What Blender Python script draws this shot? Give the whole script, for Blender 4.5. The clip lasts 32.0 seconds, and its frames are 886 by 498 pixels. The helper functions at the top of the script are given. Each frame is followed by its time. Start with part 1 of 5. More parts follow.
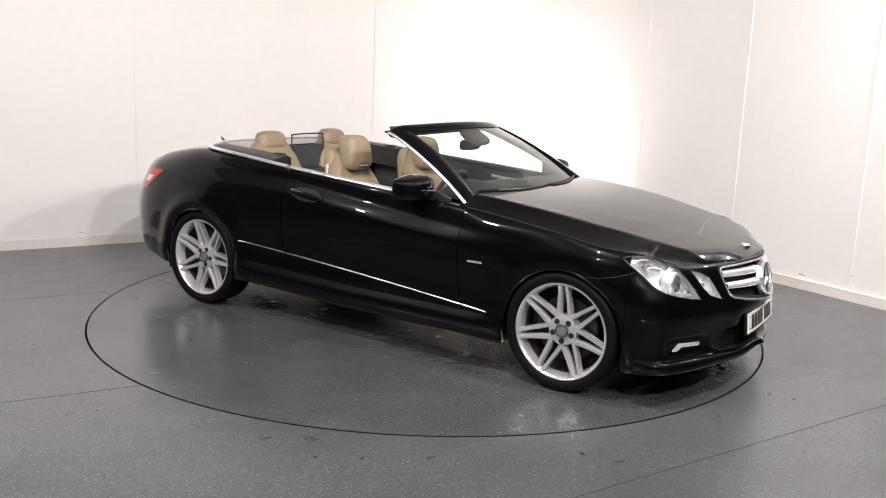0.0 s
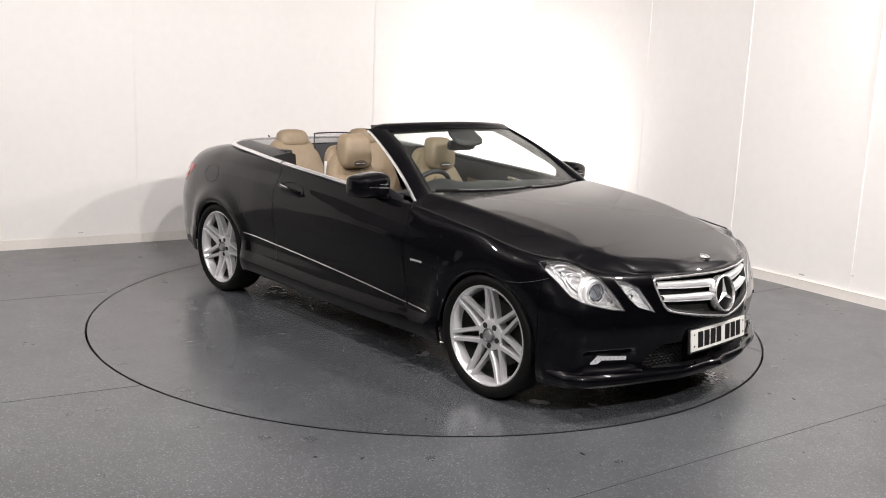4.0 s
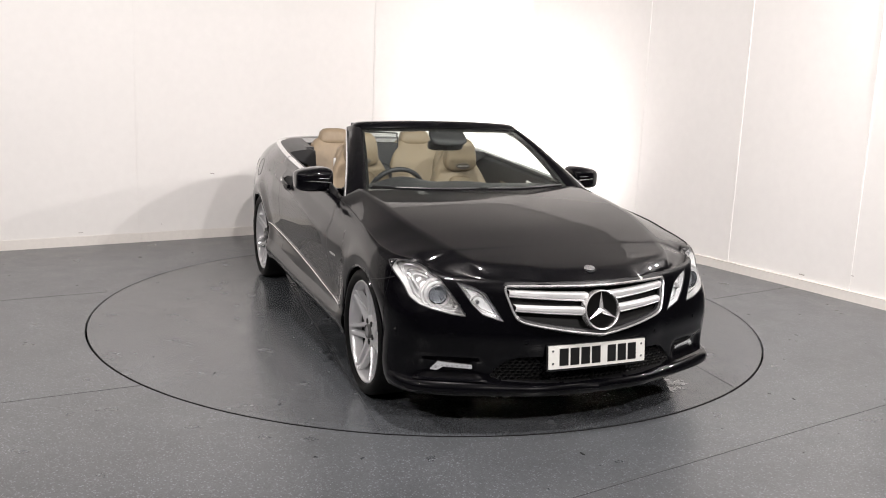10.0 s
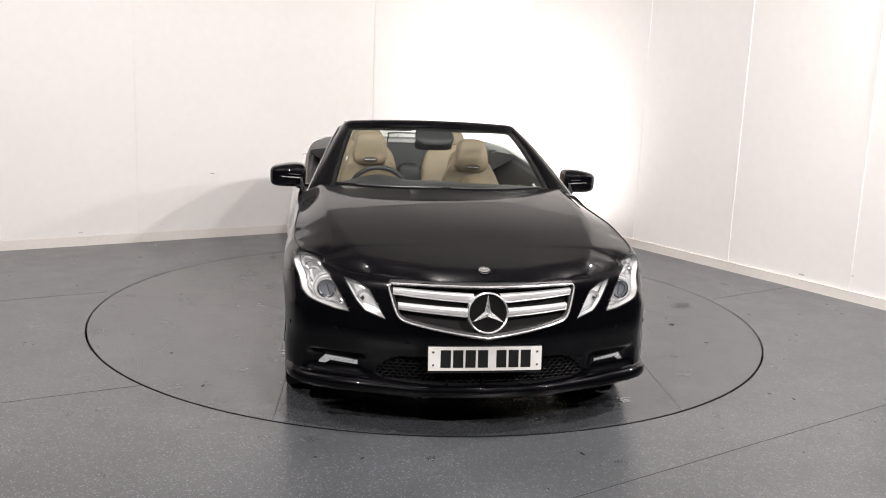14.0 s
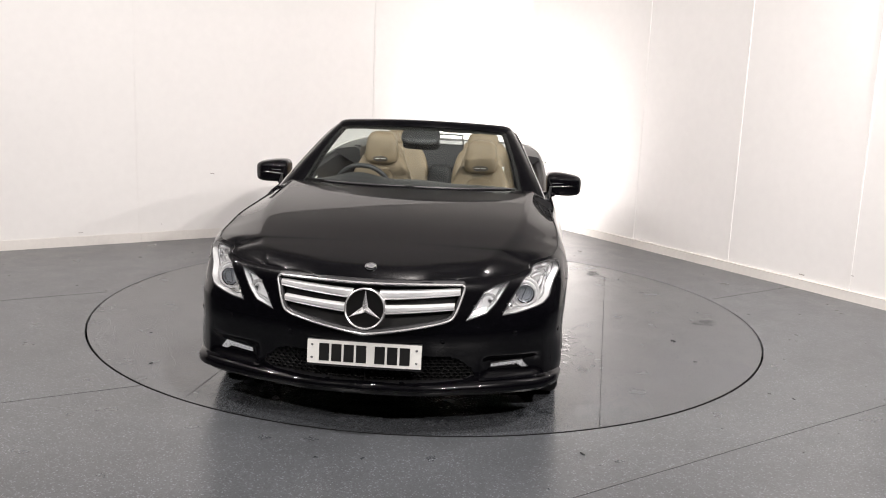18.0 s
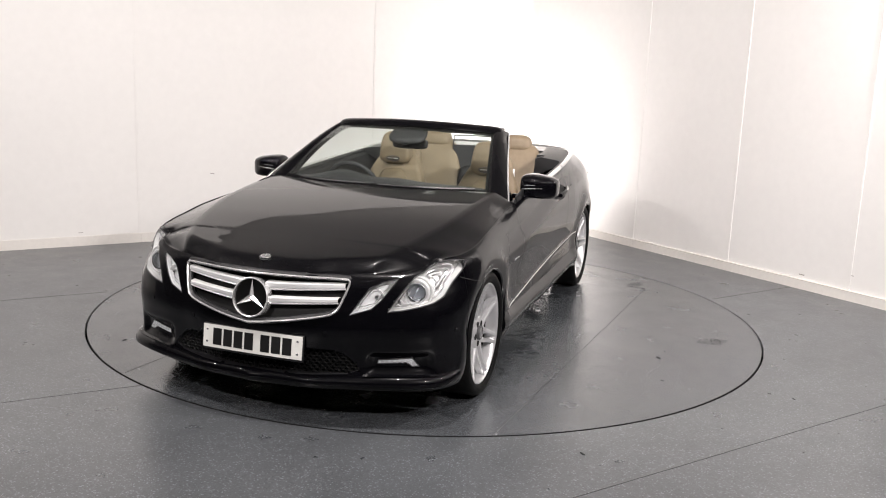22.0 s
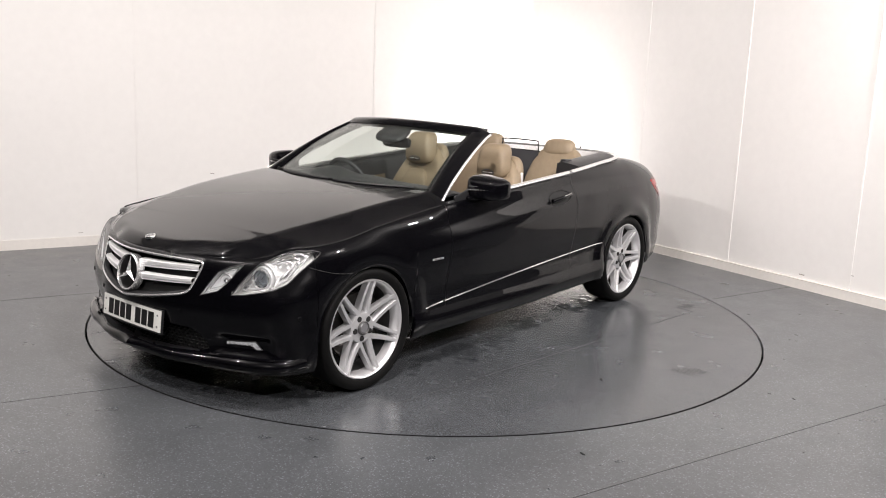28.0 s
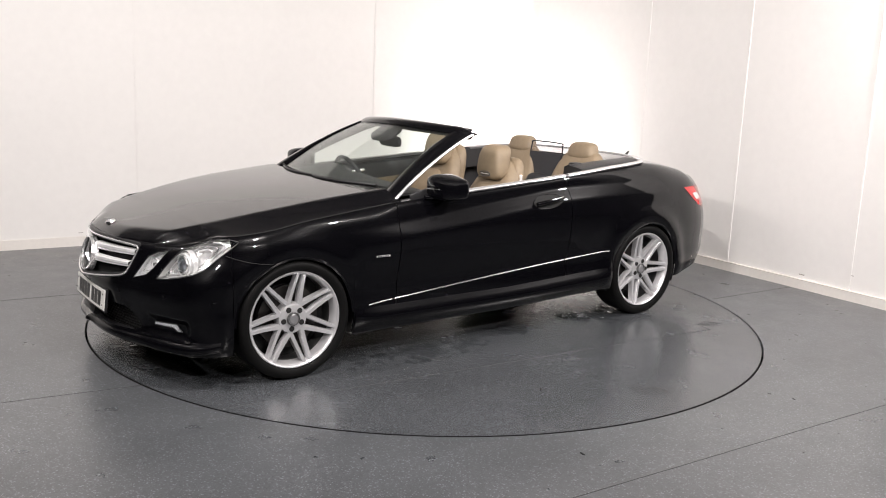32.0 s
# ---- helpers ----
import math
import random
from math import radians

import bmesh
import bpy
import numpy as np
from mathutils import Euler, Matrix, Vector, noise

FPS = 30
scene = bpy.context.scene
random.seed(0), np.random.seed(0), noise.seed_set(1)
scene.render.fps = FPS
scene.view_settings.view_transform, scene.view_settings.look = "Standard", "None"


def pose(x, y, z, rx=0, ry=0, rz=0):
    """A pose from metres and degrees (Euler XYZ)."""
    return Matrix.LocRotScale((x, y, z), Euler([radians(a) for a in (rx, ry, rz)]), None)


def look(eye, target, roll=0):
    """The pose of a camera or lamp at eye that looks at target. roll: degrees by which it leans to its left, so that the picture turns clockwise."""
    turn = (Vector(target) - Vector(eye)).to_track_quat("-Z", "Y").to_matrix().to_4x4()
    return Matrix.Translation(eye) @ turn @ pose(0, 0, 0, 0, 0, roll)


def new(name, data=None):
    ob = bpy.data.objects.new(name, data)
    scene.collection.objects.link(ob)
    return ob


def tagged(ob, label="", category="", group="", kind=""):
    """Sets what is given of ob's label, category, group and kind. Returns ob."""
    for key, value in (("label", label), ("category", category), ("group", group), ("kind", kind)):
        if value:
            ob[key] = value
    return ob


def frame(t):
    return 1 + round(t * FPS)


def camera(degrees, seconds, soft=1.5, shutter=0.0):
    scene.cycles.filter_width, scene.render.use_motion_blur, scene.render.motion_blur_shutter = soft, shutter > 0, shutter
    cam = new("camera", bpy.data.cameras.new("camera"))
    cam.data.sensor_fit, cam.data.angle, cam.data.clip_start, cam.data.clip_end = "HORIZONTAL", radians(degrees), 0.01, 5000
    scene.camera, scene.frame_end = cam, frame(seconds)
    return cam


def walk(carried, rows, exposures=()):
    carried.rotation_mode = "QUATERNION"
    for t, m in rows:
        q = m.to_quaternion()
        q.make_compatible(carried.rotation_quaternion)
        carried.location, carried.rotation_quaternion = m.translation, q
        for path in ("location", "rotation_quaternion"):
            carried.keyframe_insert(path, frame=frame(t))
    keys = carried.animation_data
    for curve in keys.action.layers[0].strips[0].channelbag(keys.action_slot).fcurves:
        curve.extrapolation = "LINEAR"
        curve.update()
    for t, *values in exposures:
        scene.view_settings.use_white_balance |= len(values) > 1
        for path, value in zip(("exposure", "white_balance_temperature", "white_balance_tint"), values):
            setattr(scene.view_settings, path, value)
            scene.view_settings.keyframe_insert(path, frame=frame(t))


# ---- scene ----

# ---------- camera: stands still on the showroom floor ----------
cam = camera(53.52, 32.0, soft=1.0)
EYE = (0.0, -6.0507, 1.6245)
AIM = (0.0152, -5.0696, 1.4318)
walk(cam, [(0, look(EYE, AIM, 2.265)), (32.0, look(EYE, AIM, 2.265))])

# ---------- light ----------
world = bpy.data.worlds.new("world")
world.use_nodes = True
world.node_tree.nodes["Background"].inputs[0].default_value = (0.05, 0.05, 0.05, 1)
world.node_tree.nodes["Background"].inputs[1].default_value = 0.3
scene.world = world
scene.view_settings.exposure = 0.0


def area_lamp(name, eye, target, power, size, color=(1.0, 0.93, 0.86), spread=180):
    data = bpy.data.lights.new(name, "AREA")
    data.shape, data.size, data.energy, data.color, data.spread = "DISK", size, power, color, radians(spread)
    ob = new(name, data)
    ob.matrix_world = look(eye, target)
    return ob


WARM = (1.0, 0.936, 0.916)
# (x, y, height, power)
SPOTS = [(-2.7, -2.6, 3.07, 52), (0.0, -2.6, 3.07, 75), (2.7, -2.6, 3.07, 92), (-1.8, -5.2, 3.07, 72), (1.8, -5.2, 3.07, 102), (-3.5, -1.5, 3.07, 24), (3.92, -0.5, 2.82, 65)]
for x, y, z, power in SPOTS:
    area_lamp("ceiling_spot", (x, y, z), (x * 0.3, y * 0.3 + 1.4, 0.7), power * 1.05, 0.11, WARM, 180)
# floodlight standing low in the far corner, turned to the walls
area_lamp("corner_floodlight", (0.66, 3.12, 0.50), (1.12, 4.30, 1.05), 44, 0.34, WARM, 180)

# ---------- materials ----------


def nodes_of(name):
    m = bpy.data.materials.new(name)
    m.use_nodes = True
    return m, m.node_tree.nodes, m.node_tree.links, m.node_tree.nodes["Principled BSDF"]


def plain(name, color, rough=0.5, metal=0.0, coat=0.0, vary=0.15, scale=40, bump=0.0, bump_scale=200, spec=0.5):
    """A surface with slight variation of colour and gloss at two scales and a fine relief."""
    m, n, l, b = nodes_of(name)
    tc = n.new("ShaderNodeTexCoord")
    big = n.new("ShaderNodeTexNoise")
    big.inputs["Scale"].default_value, big.inputs["Detail"].default_value = scale * 0.08, 3
    fine = n.new("ShaderNodeTexNoise")
    fine.inputs["Scale"].default_value, fine.inputs["Detail"].default_value = scale, 4
    l.new(tc.outputs["Object"], big.inputs["Vector"])
    l.new(tc.outputs["Object"], fine.inputs["Vector"])
    mix = n.new("ShaderNodeMath")
    mix.operation = "MULTIPLY_ADD"
    mix.inputs[1].default_value = 0.5
    half = n.new("ShaderNodeMath")
    half.operation, half.inputs[1].default_value = "MULTIPLY", 0.5
    l.new(fine.outputs["Fac"], half.inputs[0])
    l.new(big.outputs["Fac"], mix.inputs[0])
    l.new(half.outputs[0], mix.inputs[2])
    ramp = n.new("ShaderNodeValToRGB")
    ramp.color_ramp.elements[0].position, ramp.color_ramp.elements[1].position = 0.3, 0.7
    ramp.color_ramp.elements[0].color = tuple(c * (1 - vary) for c in color) + (1,)
    ramp.color_ramp.elements[1].color = tuple(min(1, c * (1 + vary)) for c in color) + (1,)
    l.new(mix.outputs[0], ramp.inputs[0])
    l.new(ramp.outputs[0], b.inputs["Base Color"])
    rr = n.new("ShaderNodeMapRange")
    rr.inputs["To Min"].default_value, rr.inputs["To Max"].default_value = max(0.01, rough * 0.85), min(1, rough * 1.15)
    l.new(mix.outputs[0], rr.inputs["Value"])
    l.new(rr.outputs[0], b.inputs["Roughness"])
    b.inputs["Metallic"].default_value = metal
    b.inputs["Coat Weight"].default_value = coat
    b.inputs["Coat Roughness"].default_value = 0.02
    b.inputs["Specular IOR Level"].default_value = spec
    if bump:
        bn = n.new("ShaderNodeTexNoise")
        bn.inputs["Scale"].default_value, bn.inputs["Detail"].default_value = bump_scale, 3
        l.new(tc.outputs["Object"], bn.inputs["Vector"])
        bp = n.new("ShaderNodeBump")
        bp.inputs["Strength"].default_value, bp.inputs["Distance"].default_value = bump, 0.002
        l.new(bn.outputs["Fac"], bp.inputs["Height"])
        l.new(bp.outputs[0], b.inputs["Normal"])
    return m


def see_through(name, tint, gloss_rough=0.01):
    """Thin glass: clear with a tint, and mirror gloss by Fresnel."""
    m = bpy.data.materials.new(name)
    m.use_nodes = True
    n, l = m.node_tree.nodes, m.node_tree.links
    n.remove(n["Principled BSDF"])
    tr, gl, mx, lw = (n.new("ShaderNodeBsdfTransparent"), n.new("ShaderNodeBsdfGlossy"), n.new("ShaderNodeMixShader"), n.new("ShaderNodeLayerWeight"))
    tr.inputs[0].default_value = (*tint, 1)
    gl.inputs["Roughness"].default_value = gloss_rough
    lw.inputs["Blend"].default_value = 0.5
    pw, ad = n.new("ShaderNodeMath"), n.new("ShaderNodeMath")
    pw.operation, pw.inputs[1].default_value = "POWER", 5.0
    ad.operation, ad.inputs[1].default_value, ad.inputs[2].default_value = "MULTIPLY_ADD", 0.9, 0.04
    l.new(lw.outputs["Facing"], pw.inputs[0])
    l.new(pw.outputs[0], ad.inputs[0])
    l.new(ad.outputs[0], mx.inputs[0])
    l.new(tr.outputs[0], mx.inputs[1])
    l.new(gl.outputs[0], mx.inputs[2])
    l.new(mx.outputs[0], n["Material Output"].inputs[0])
    return m


def floor_material(name, base, wet):
    """Grey safety vinyl: dark and pale specks, scuffs at two scales, satin gloss; wet: damp patches round the middle."""
    m, n, l, b = nodes_of(name)
    tc = n.new("ShaderNodeTexCoord")

    def noise_tex(scale, detail=4):
        t = n.new("ShaderNodeTexNoise")
        t.inputs["Scale"].default_value, t.inputs["Detail"].default_value = scale, detail
        l.new(tc.outputs["Object"], t.inputs["Vector"])
        return t.outputs["Fac"]

    def ramp(fac, stops):
        r = n.new("ShaderNodeValToRGB")
        while len(r.color_ramp.elements) < len(stops):
            r.color_ramp.elements.new(0.5)
        for e, (p, c) in zip(r.color_ramp.elements, stops):
            e.position, e.color = p, (c, c, c, 1) if not isinstance(c, tuple) else (*c, 1)
        l.new(fac, r.inputs[0])
        return r.outputs[0]

    def mul(a, c, kind="MULTIPLY", fac=1.0):
        x = n.new("ShaderNodeMix")
        x.data_type, x.blend_type = "RGBA", kind
        x.inputs[0].default_value = fac
        l.new(a, x.inputs[6])
        l.new(c, x.inputs[7])
        return x.outputs[2]

    blotch = ramp(noise_tex(1.3, 5), [(0.3, tuple(c * 0.82 for c in base)), (0.7, tuple(c * 1.15 for c in base))])
    vor = n.new("ShaderNodeTexVoronoi")
    vor.inputs["Scale"].default_value = 190
    l.new(tc.outputs["Object"], vor.inputs["Vector"])
    sep = n.new("ShaderNodeSeparateColor")
    l.new(vor.outputs["Color"], sep.inputs[0])
    specks = ramp(sep.outputs[0], [(0.0, 0.72), (0.12, 0.92), (0.5, 1.0), (0.92, 1.05), (0.99, 1.75)] if wet else [(0.0, 0.5), (0.14, 0.86), (0.5, 1.0), (0.89, 1.1), (0.98, 3.0)])
    col = mul(blotch, specks)
    fine = ramp(noise_tex(420, 2), [(0.35, 0.8), (0.65, 1.2)])
    col = mul(col, fine)
    l.new(col, b.inputs["Base Color"])
    rough = ramp(noise_tex(5.0, 6), [(0.3, 0.21 if wet else 0.27), (0.75, 0.29 if wet else 0.35)])
    l.new(rough, b.inputs["Roughness"])
    b.inputs["Specular IOR Level"].default_value = 1.0
    bp = n.new("ShaderNodeBump")
    bp.inputs["Strength"].default_value, bp.inputs["Distance"].default_value = 0.15 if wet else 0.22, 0.001
    l.new(noise_tex(260, 3), bp.inputs["Height"])
    l.new(bp.outputs[0], b.inputs["Normal"])
    return m


def paint_material():
    m, n, l, b = nodes_of("black_metallic_paint")
    tc = n.new("ShaderNodeTexCoord")
    vor = n.new("ShaderNodeTexVoronoi")
    vor.inputs["Scale"].default_value = 900
    l.new(tc.outputs["Object"], vor.inputs["Vector"])
    sep = n.new("ShaderNodeSeparateColor")
    l.new(vor.outputs["Color"], sep.inputs[0])
    r = n.new("ShaderNodeValToRGB")
    r.color_ramp.elements[0].color, r.color_ramp.elements[1].color = (0.0007, 0.0007, 0.0011, 1), (0.0030, 0.0028, 0.0042, 1)
    r.color_ramp.elements[0].position = 0.35
    l.new(sep.outputs[0], r.inputs[0])
    l.new(r.outputs[0], b.inputs["Base Color"])
    b.inputs["Metallic"].default_value = 0.0
    b.inputs["Roughness"].default_value = 0.30
    b.inputs["Specular IOR Level"].default_value = 0.05
    b.inputs["Coat Weight"].default_value = 1.0
    b.inputs["Coat Roughness"].default_value = 0.015
    b.inputs["Coat IOR"].default_value = 1.33
    dust = n.new("ShaderNodeTexNoise")
    dust.inputs["Scale"].default_value, dust.inputs["Detail"].default_value = 9, 6
    l.new(tc.outputs["Object"], dust.inputs["Vector"])
    cr = n.new("ShaderNodeMapRange")
    cr.inputs["To Min"].default_value, cr.inputs["To Max"].default_value = 0.003, 0.014
    l.new(dust.outputs["Fac"], cr.inputs["Value"])
    l.new(cr.outputs[0], b.inputs["Coat Roughness"])
    return m


PAINT = paint_material()
TRIM = plain("satin_black_plastic", (0.012, 0.012, 0.013), 0.38, vary=0.2, bump=0.15, bump_scale=500)
RUBBER = plain("tyre_rubber", (0.0038, 0.0038, 0.0038), 0.55, spec=0.12, vary=0.25, bump=0.2, bump_scale=300)
BRIGHT = plain("polished_aluminium_trim", (0.92, 0.92, 0.92), 0.24, 0.85, vary=0.03)
CHROME = plain("polished_chrome", (0.88, 0.88, 0.88), 0.16, 1.0, vary=0.03)
SILVER = plain("silver_wheel_lacquer", (0.64, 0.64, 0.65), 0.30, 0.60, coat=0.5, vary=0.015, scale=20)
SLAT = plain("satin_silver_slat", (0.84, 0.84, 0.84), 0.33, 0.4, vary=0.04)
DARK = plain("cavity_black", (0.006, 0.006, 0.006), 0.8, vary=0.2)
LEATHER = plain("tan_leather", (0.246, 0.188, 0.122), 0.5, vary=0.12, scale=25, bump=0.5, bump_scale=420)
LEATHER_SEAM = plain("tan_stitching", (0.22, 0.13, 0.07), 0.6, vary=0.2)
CABIN = plain("soft_black_dashboard", (0.022, 0.022, 0.024), 0.55, vary=0.2, bump=0.4, bump_scale=600)
MESH_CLOTH = plain("wind_deflector_net", (0.03, 0.03, 0.033), 0.7, vary=0.2, bump=0.4, bump_scale=900)
WALL = plain("white_painted_board", (0.80, 0.785, 0.765), 0.55, vary=0.025, scale=14, bump=0.12, bump_scale=60)
SKIRT = plain("white_gloss_skirting", (0.76, 0.73, 0.69), 0.35, vary=0.05, scale=30)
CEIL = plain("grey_ceiling", (0.45, 0.44, 0.43), 0.8, vary=0.1, scale=5)
UNSEEN_WALL = plain("unseen_dark_wall", (0.07, 0.07, 0.074), 0.7, vary=0.15, scale=6)
FLOOR = floor_material("speckled_grey_vinyl", (0.076, 0.081, 0.087), False)
DISC = floor_material("speckled_grey_vinyl_turntable", (0.067, 0.072, 0.078), True)
GLASS = see_through("windscreen_glass", (0.925, 0.965, 0.94))
LENS = see_through("clear_lamp_lens", (0.95, 0.96, 0.97))
RED_LENS = plain("red_lamp_lens", (0.45, 0.005, 0.007), 0.15, coat=0.3, vary=0.1)
WHITE_PLATE = plain("white_plate_acrylic", (0.78, 0.78, 0.74), 0.25, vary=0.03)
BLACK_INK = plain("plate_black_ink", (0.01, 0.01, 0.01), 0.35, vary=0.1)
STEEL = plain("brake_disc_steel", (0.075, 0.070, 0.066), 0.35, 0.9, vary=0.15)
MIRROR = plain("mirror_glass", (0.8, 0.8, 0.8), 0.02, 1.0, vary=0.01)

# ---------- mesh helpers ----------


def make_mesh(name, verts, faces, mats, smooth=True, sharp=40, mat_index=None):
    me = bpy.data.meshes.new(name)
    me.from_pydata([tuple(map(float, v)) for v in verts], [], [tuple(map(int, f)) for f in faces])
    for m in (mats if isinstance(mats, (list, tuple)) else [mats]):
        me.materials.append(m)
    if smooth:
        me.polygons.foreach_set("use_smooth", [True] * len(me.polygons))
        me.set_sharp_from_angle(angle=radians(sharp))
    if mat_index is not None:
        me.polygons.foreach_set("material_index", mat_index)
    me.update()
    return me


def part(name, me, parent, label=""):
    ob = new(name, me)
    ob.parent = parent
    if label:
        tagged(ob, label)
    return ob


def from_bm(name, bm, mat, smooth=True, sharp=40):
    bmesh.ops.recalc_face_normals(bm, faces=bm.faces)
    me = bpy.data.meshes.new(name)
    bm.to_mesh(me)
    bm.free()
    me.materials.append(mat)
    if smooth:
        me.polygons.foreach_set("use_smooth", [True] * len(me.polygons))
        me.set_sharp_from_angle(angle=radians(sharp))
    return me


def grid_faces(nu, nv, closed_u=False, closed_v=False):
    f = []
    for i in range(nu if closed_u else nu - 1):
        for j in range(nv if closed_v else nv - 1):
            a, b = i, (i + 1) % nu
            c, d = j, (j + 1) % nv
            f.append((a * nv + c, b * nv + c, b * nv + d, a * nv + d))
    return f


def thick_sheet(P, t, direction=None):
    """A sheet of points P[u][v] given a thickness t along its own normals (or one direction): verts, faces."""
    P = np.array(P, float)
    nu, nv = P.shape[:2]
    if direction is None:
        du, dv = np.gradient(P, axis=0), np.gradient(P, axis=1)
        nrm = np.cross(du, dv)
        nrm /= np.linalg.norm(nrm, axis=2, keepdims=True) + 1e-12
    else:
        nrm = np.broadcast_to(np.array(direction, float), P.shape)
    Q = P - nrm * t
    V = np.concatenate([P.reshape(-1, 3), Q.reshape(-1, 3)])
    f = grid_faces(nu, nv)
    o = nu * nv
    F = f + [tuple(o + k for k in reversed(q)) for q in f]
    ring = [i * nv for i in range(nu)] + [(nu - 1) * nv + j for j in range(1, nv)] + [i * nv + nv - 1 for i in range(nu - 2, -1, -1)] + [j for j in range(nv - 2, 0, -1)]
    for a, b in zip(ring, ring[1:] + ring[:1]):
        F.append((b, a, o + a, o + b))
    return V, F


def rounded_box(size, bevel, center=(0, 0, 0), turn=(0, 0, 0), segments=3):
    bm = bmesh.new()
    bmesh.ops.create_cube(bm, size=1)
    for v in bm.verts:
        v.co = Vector((v.co.x * size[0], v.co.y * size[1], v.co.z * size[2]))
    bmesh.ops.bevel(bm, geom=bm.edges[:], offset=bevel, segments=segments, affect="EDGES", profile=0.5)
    bm.transform(pose(*center, *turn))
    return bm


def tube(path, radius, sides=10, closed=False, flat=1.0, up=(0, 0, 1)):
    """A tube along a path; flat squeezes it along up. Verts and faces."""
    P = np.array(path, float)
    n = len(P)
    T = (np.roll(P, -1, 0) - np.roll(P, 1, 0)) if closed else np.gradient(P, axis=0)
    T /= np.linalg.norm(T, axis=1, keepdims=True) + 1e-12
    up = np.array(up, float)
    A = np.cross(T, up)
    A /= np.linalg.norm(A, axis=1, keepdims=True) + 1e-12
    B = np.cross(A, T)
    rad = np.broadcast_to(np.array(radius, float), (n,))
    V = []
    for i in range(n):
        for k in range(sides):
            a = 2 * math.pi * k / sides
            V.append(P[i] + A[i] * math.cos(a) * rad[i] + B[i] * math.sin(a) * rad[i] * flat)
    F = grid_faces(n, sides, closed, True)
    if not closed:
        F += [tuple(range(sides - 1, -1, -1)), tuple(range((n - 1) * sides, n * sides))]
    return V, F


def lathe(profile, sides=48, axis="y"):
    """Turn a profile of (radius, height) round an axis."""
    V = []
    for k in range(sides):
        a = 2 * math.pi * k / sides
        for r, h in profile:
            V.append((r * math.cos(a), h, r * math.sin(a)) if axis == "y" else (r * math.cos(a), r * math.sin(a), h))
    return V, grid_faces(sides, len(profile), True, False)


def pillow(size, power=3.0, nu=28, nv=20, shape=None):
    """A soft block (superquadric); shape(p) may bend each point."""
    V = []

    def sp(c, e):
        return math.copysign(abs(c) ** e, c)
    e = 2.0 / power
    for i in range(nu):
        a = 2 * math.pi * i / nu
        for j in range(nv):
            b = -math.pi / 2 + math.pi * j / (nv - 1)
            p = Vector((sp(math.cos(b), e) * sp(math.cos(a), e) * size[0] / 2,
                        sp(math.cos(b), e) * sp(math.sin(a), e) * size[1] / 2,
                        sp(math.sin(b), e) * size[2] / 2))
            V.append(shape(p) if shape else p)
    return V, grid_faces(nu, nv, True, False)


def spline(keys, x):
    """A smooth curve through (x, value) keys (monotone cubic)."""
    k = np.array(sorted(keys), float)
    X, Y = k[:, 0], k[:, 1]
    d = np.diff(Y) / np.diff(X)
    m = np.zeros(len(X))
    m[0], m[-1] = d[0], d[-1]
    for i in range(1, len(X) - 1):
        m[i] = 0 if d[i - 1] * d[i] <= 0 else 2 * d[i - 1] * d[i] / (d[i - 1] + d[i])
    x = np.clip(np.asarray(x, float), X[0], X[-1])
    i = np.clip(np.searchsorted(X, x) - 1, 0, len(X) - 2)
    h = X[i + 1] - X[i]
    t = (x - X[i]) / h
    return (Y[i] * (1 + 2 * t) * (1 - t) ** 2 + m[i] * h * t * (1 - t) ** 2 + Y[i + 1] * t * t * (3 - 2 * t) + m[i + 1] * h * t * t * (t - 1))


# ---------- the room ----------
WALL_H = 3.12
CORNER = Vector((1.030, 4.325, 0))
LEFT_DIR, RIGHT_DIR = Vector((-0.8523, -0.5230, 0)), Vector((0.5384, -0.8427, 0))
ROUND = 0.16   # small cove in the corner
LEFT_SEAMS, RIGHT_SEAMS = [1.965, 3.17, 4.385, 5.59, 6.80, 8.00, 9.2], [1.915, 3.10, 4.29, 4.80]


def on_wall(u, right, z=0.0, out=0.0):
    """A point u metres from the corner along one wall, out metres into the room."""
    d = RIGHT_DIR if right else LEFT_DIR
    n = Vector((d.y, -d.x, 0)) if right else Vector((-d.y, d.x, 0))
    return CORNER + d * u + n * out + Vector((0, 0, z))


def wall_block(name, mat, right, u0, u1, z0, z1, o0, o1, bevel):
    """A straight board along a wall."""
    bm = bmesh.new()
    bmesh.ops.create_cube(bm, size=1)
    for v in bm.verts:
        v.co = on_wall(u0 + (v.co.x + 0.5) * (u1 - u0), right, z0 + (v.co.z + 0.5) * (z1 - z0), o0 + (v.co.y + 0.5) * (o1 - o0))
    bmesh.ops.bevel(bm, geom=list(bm.edges), offset=bevel, segments=2, affect="EDGES")
    return from_bm(name, bm, mat, sharp=30)


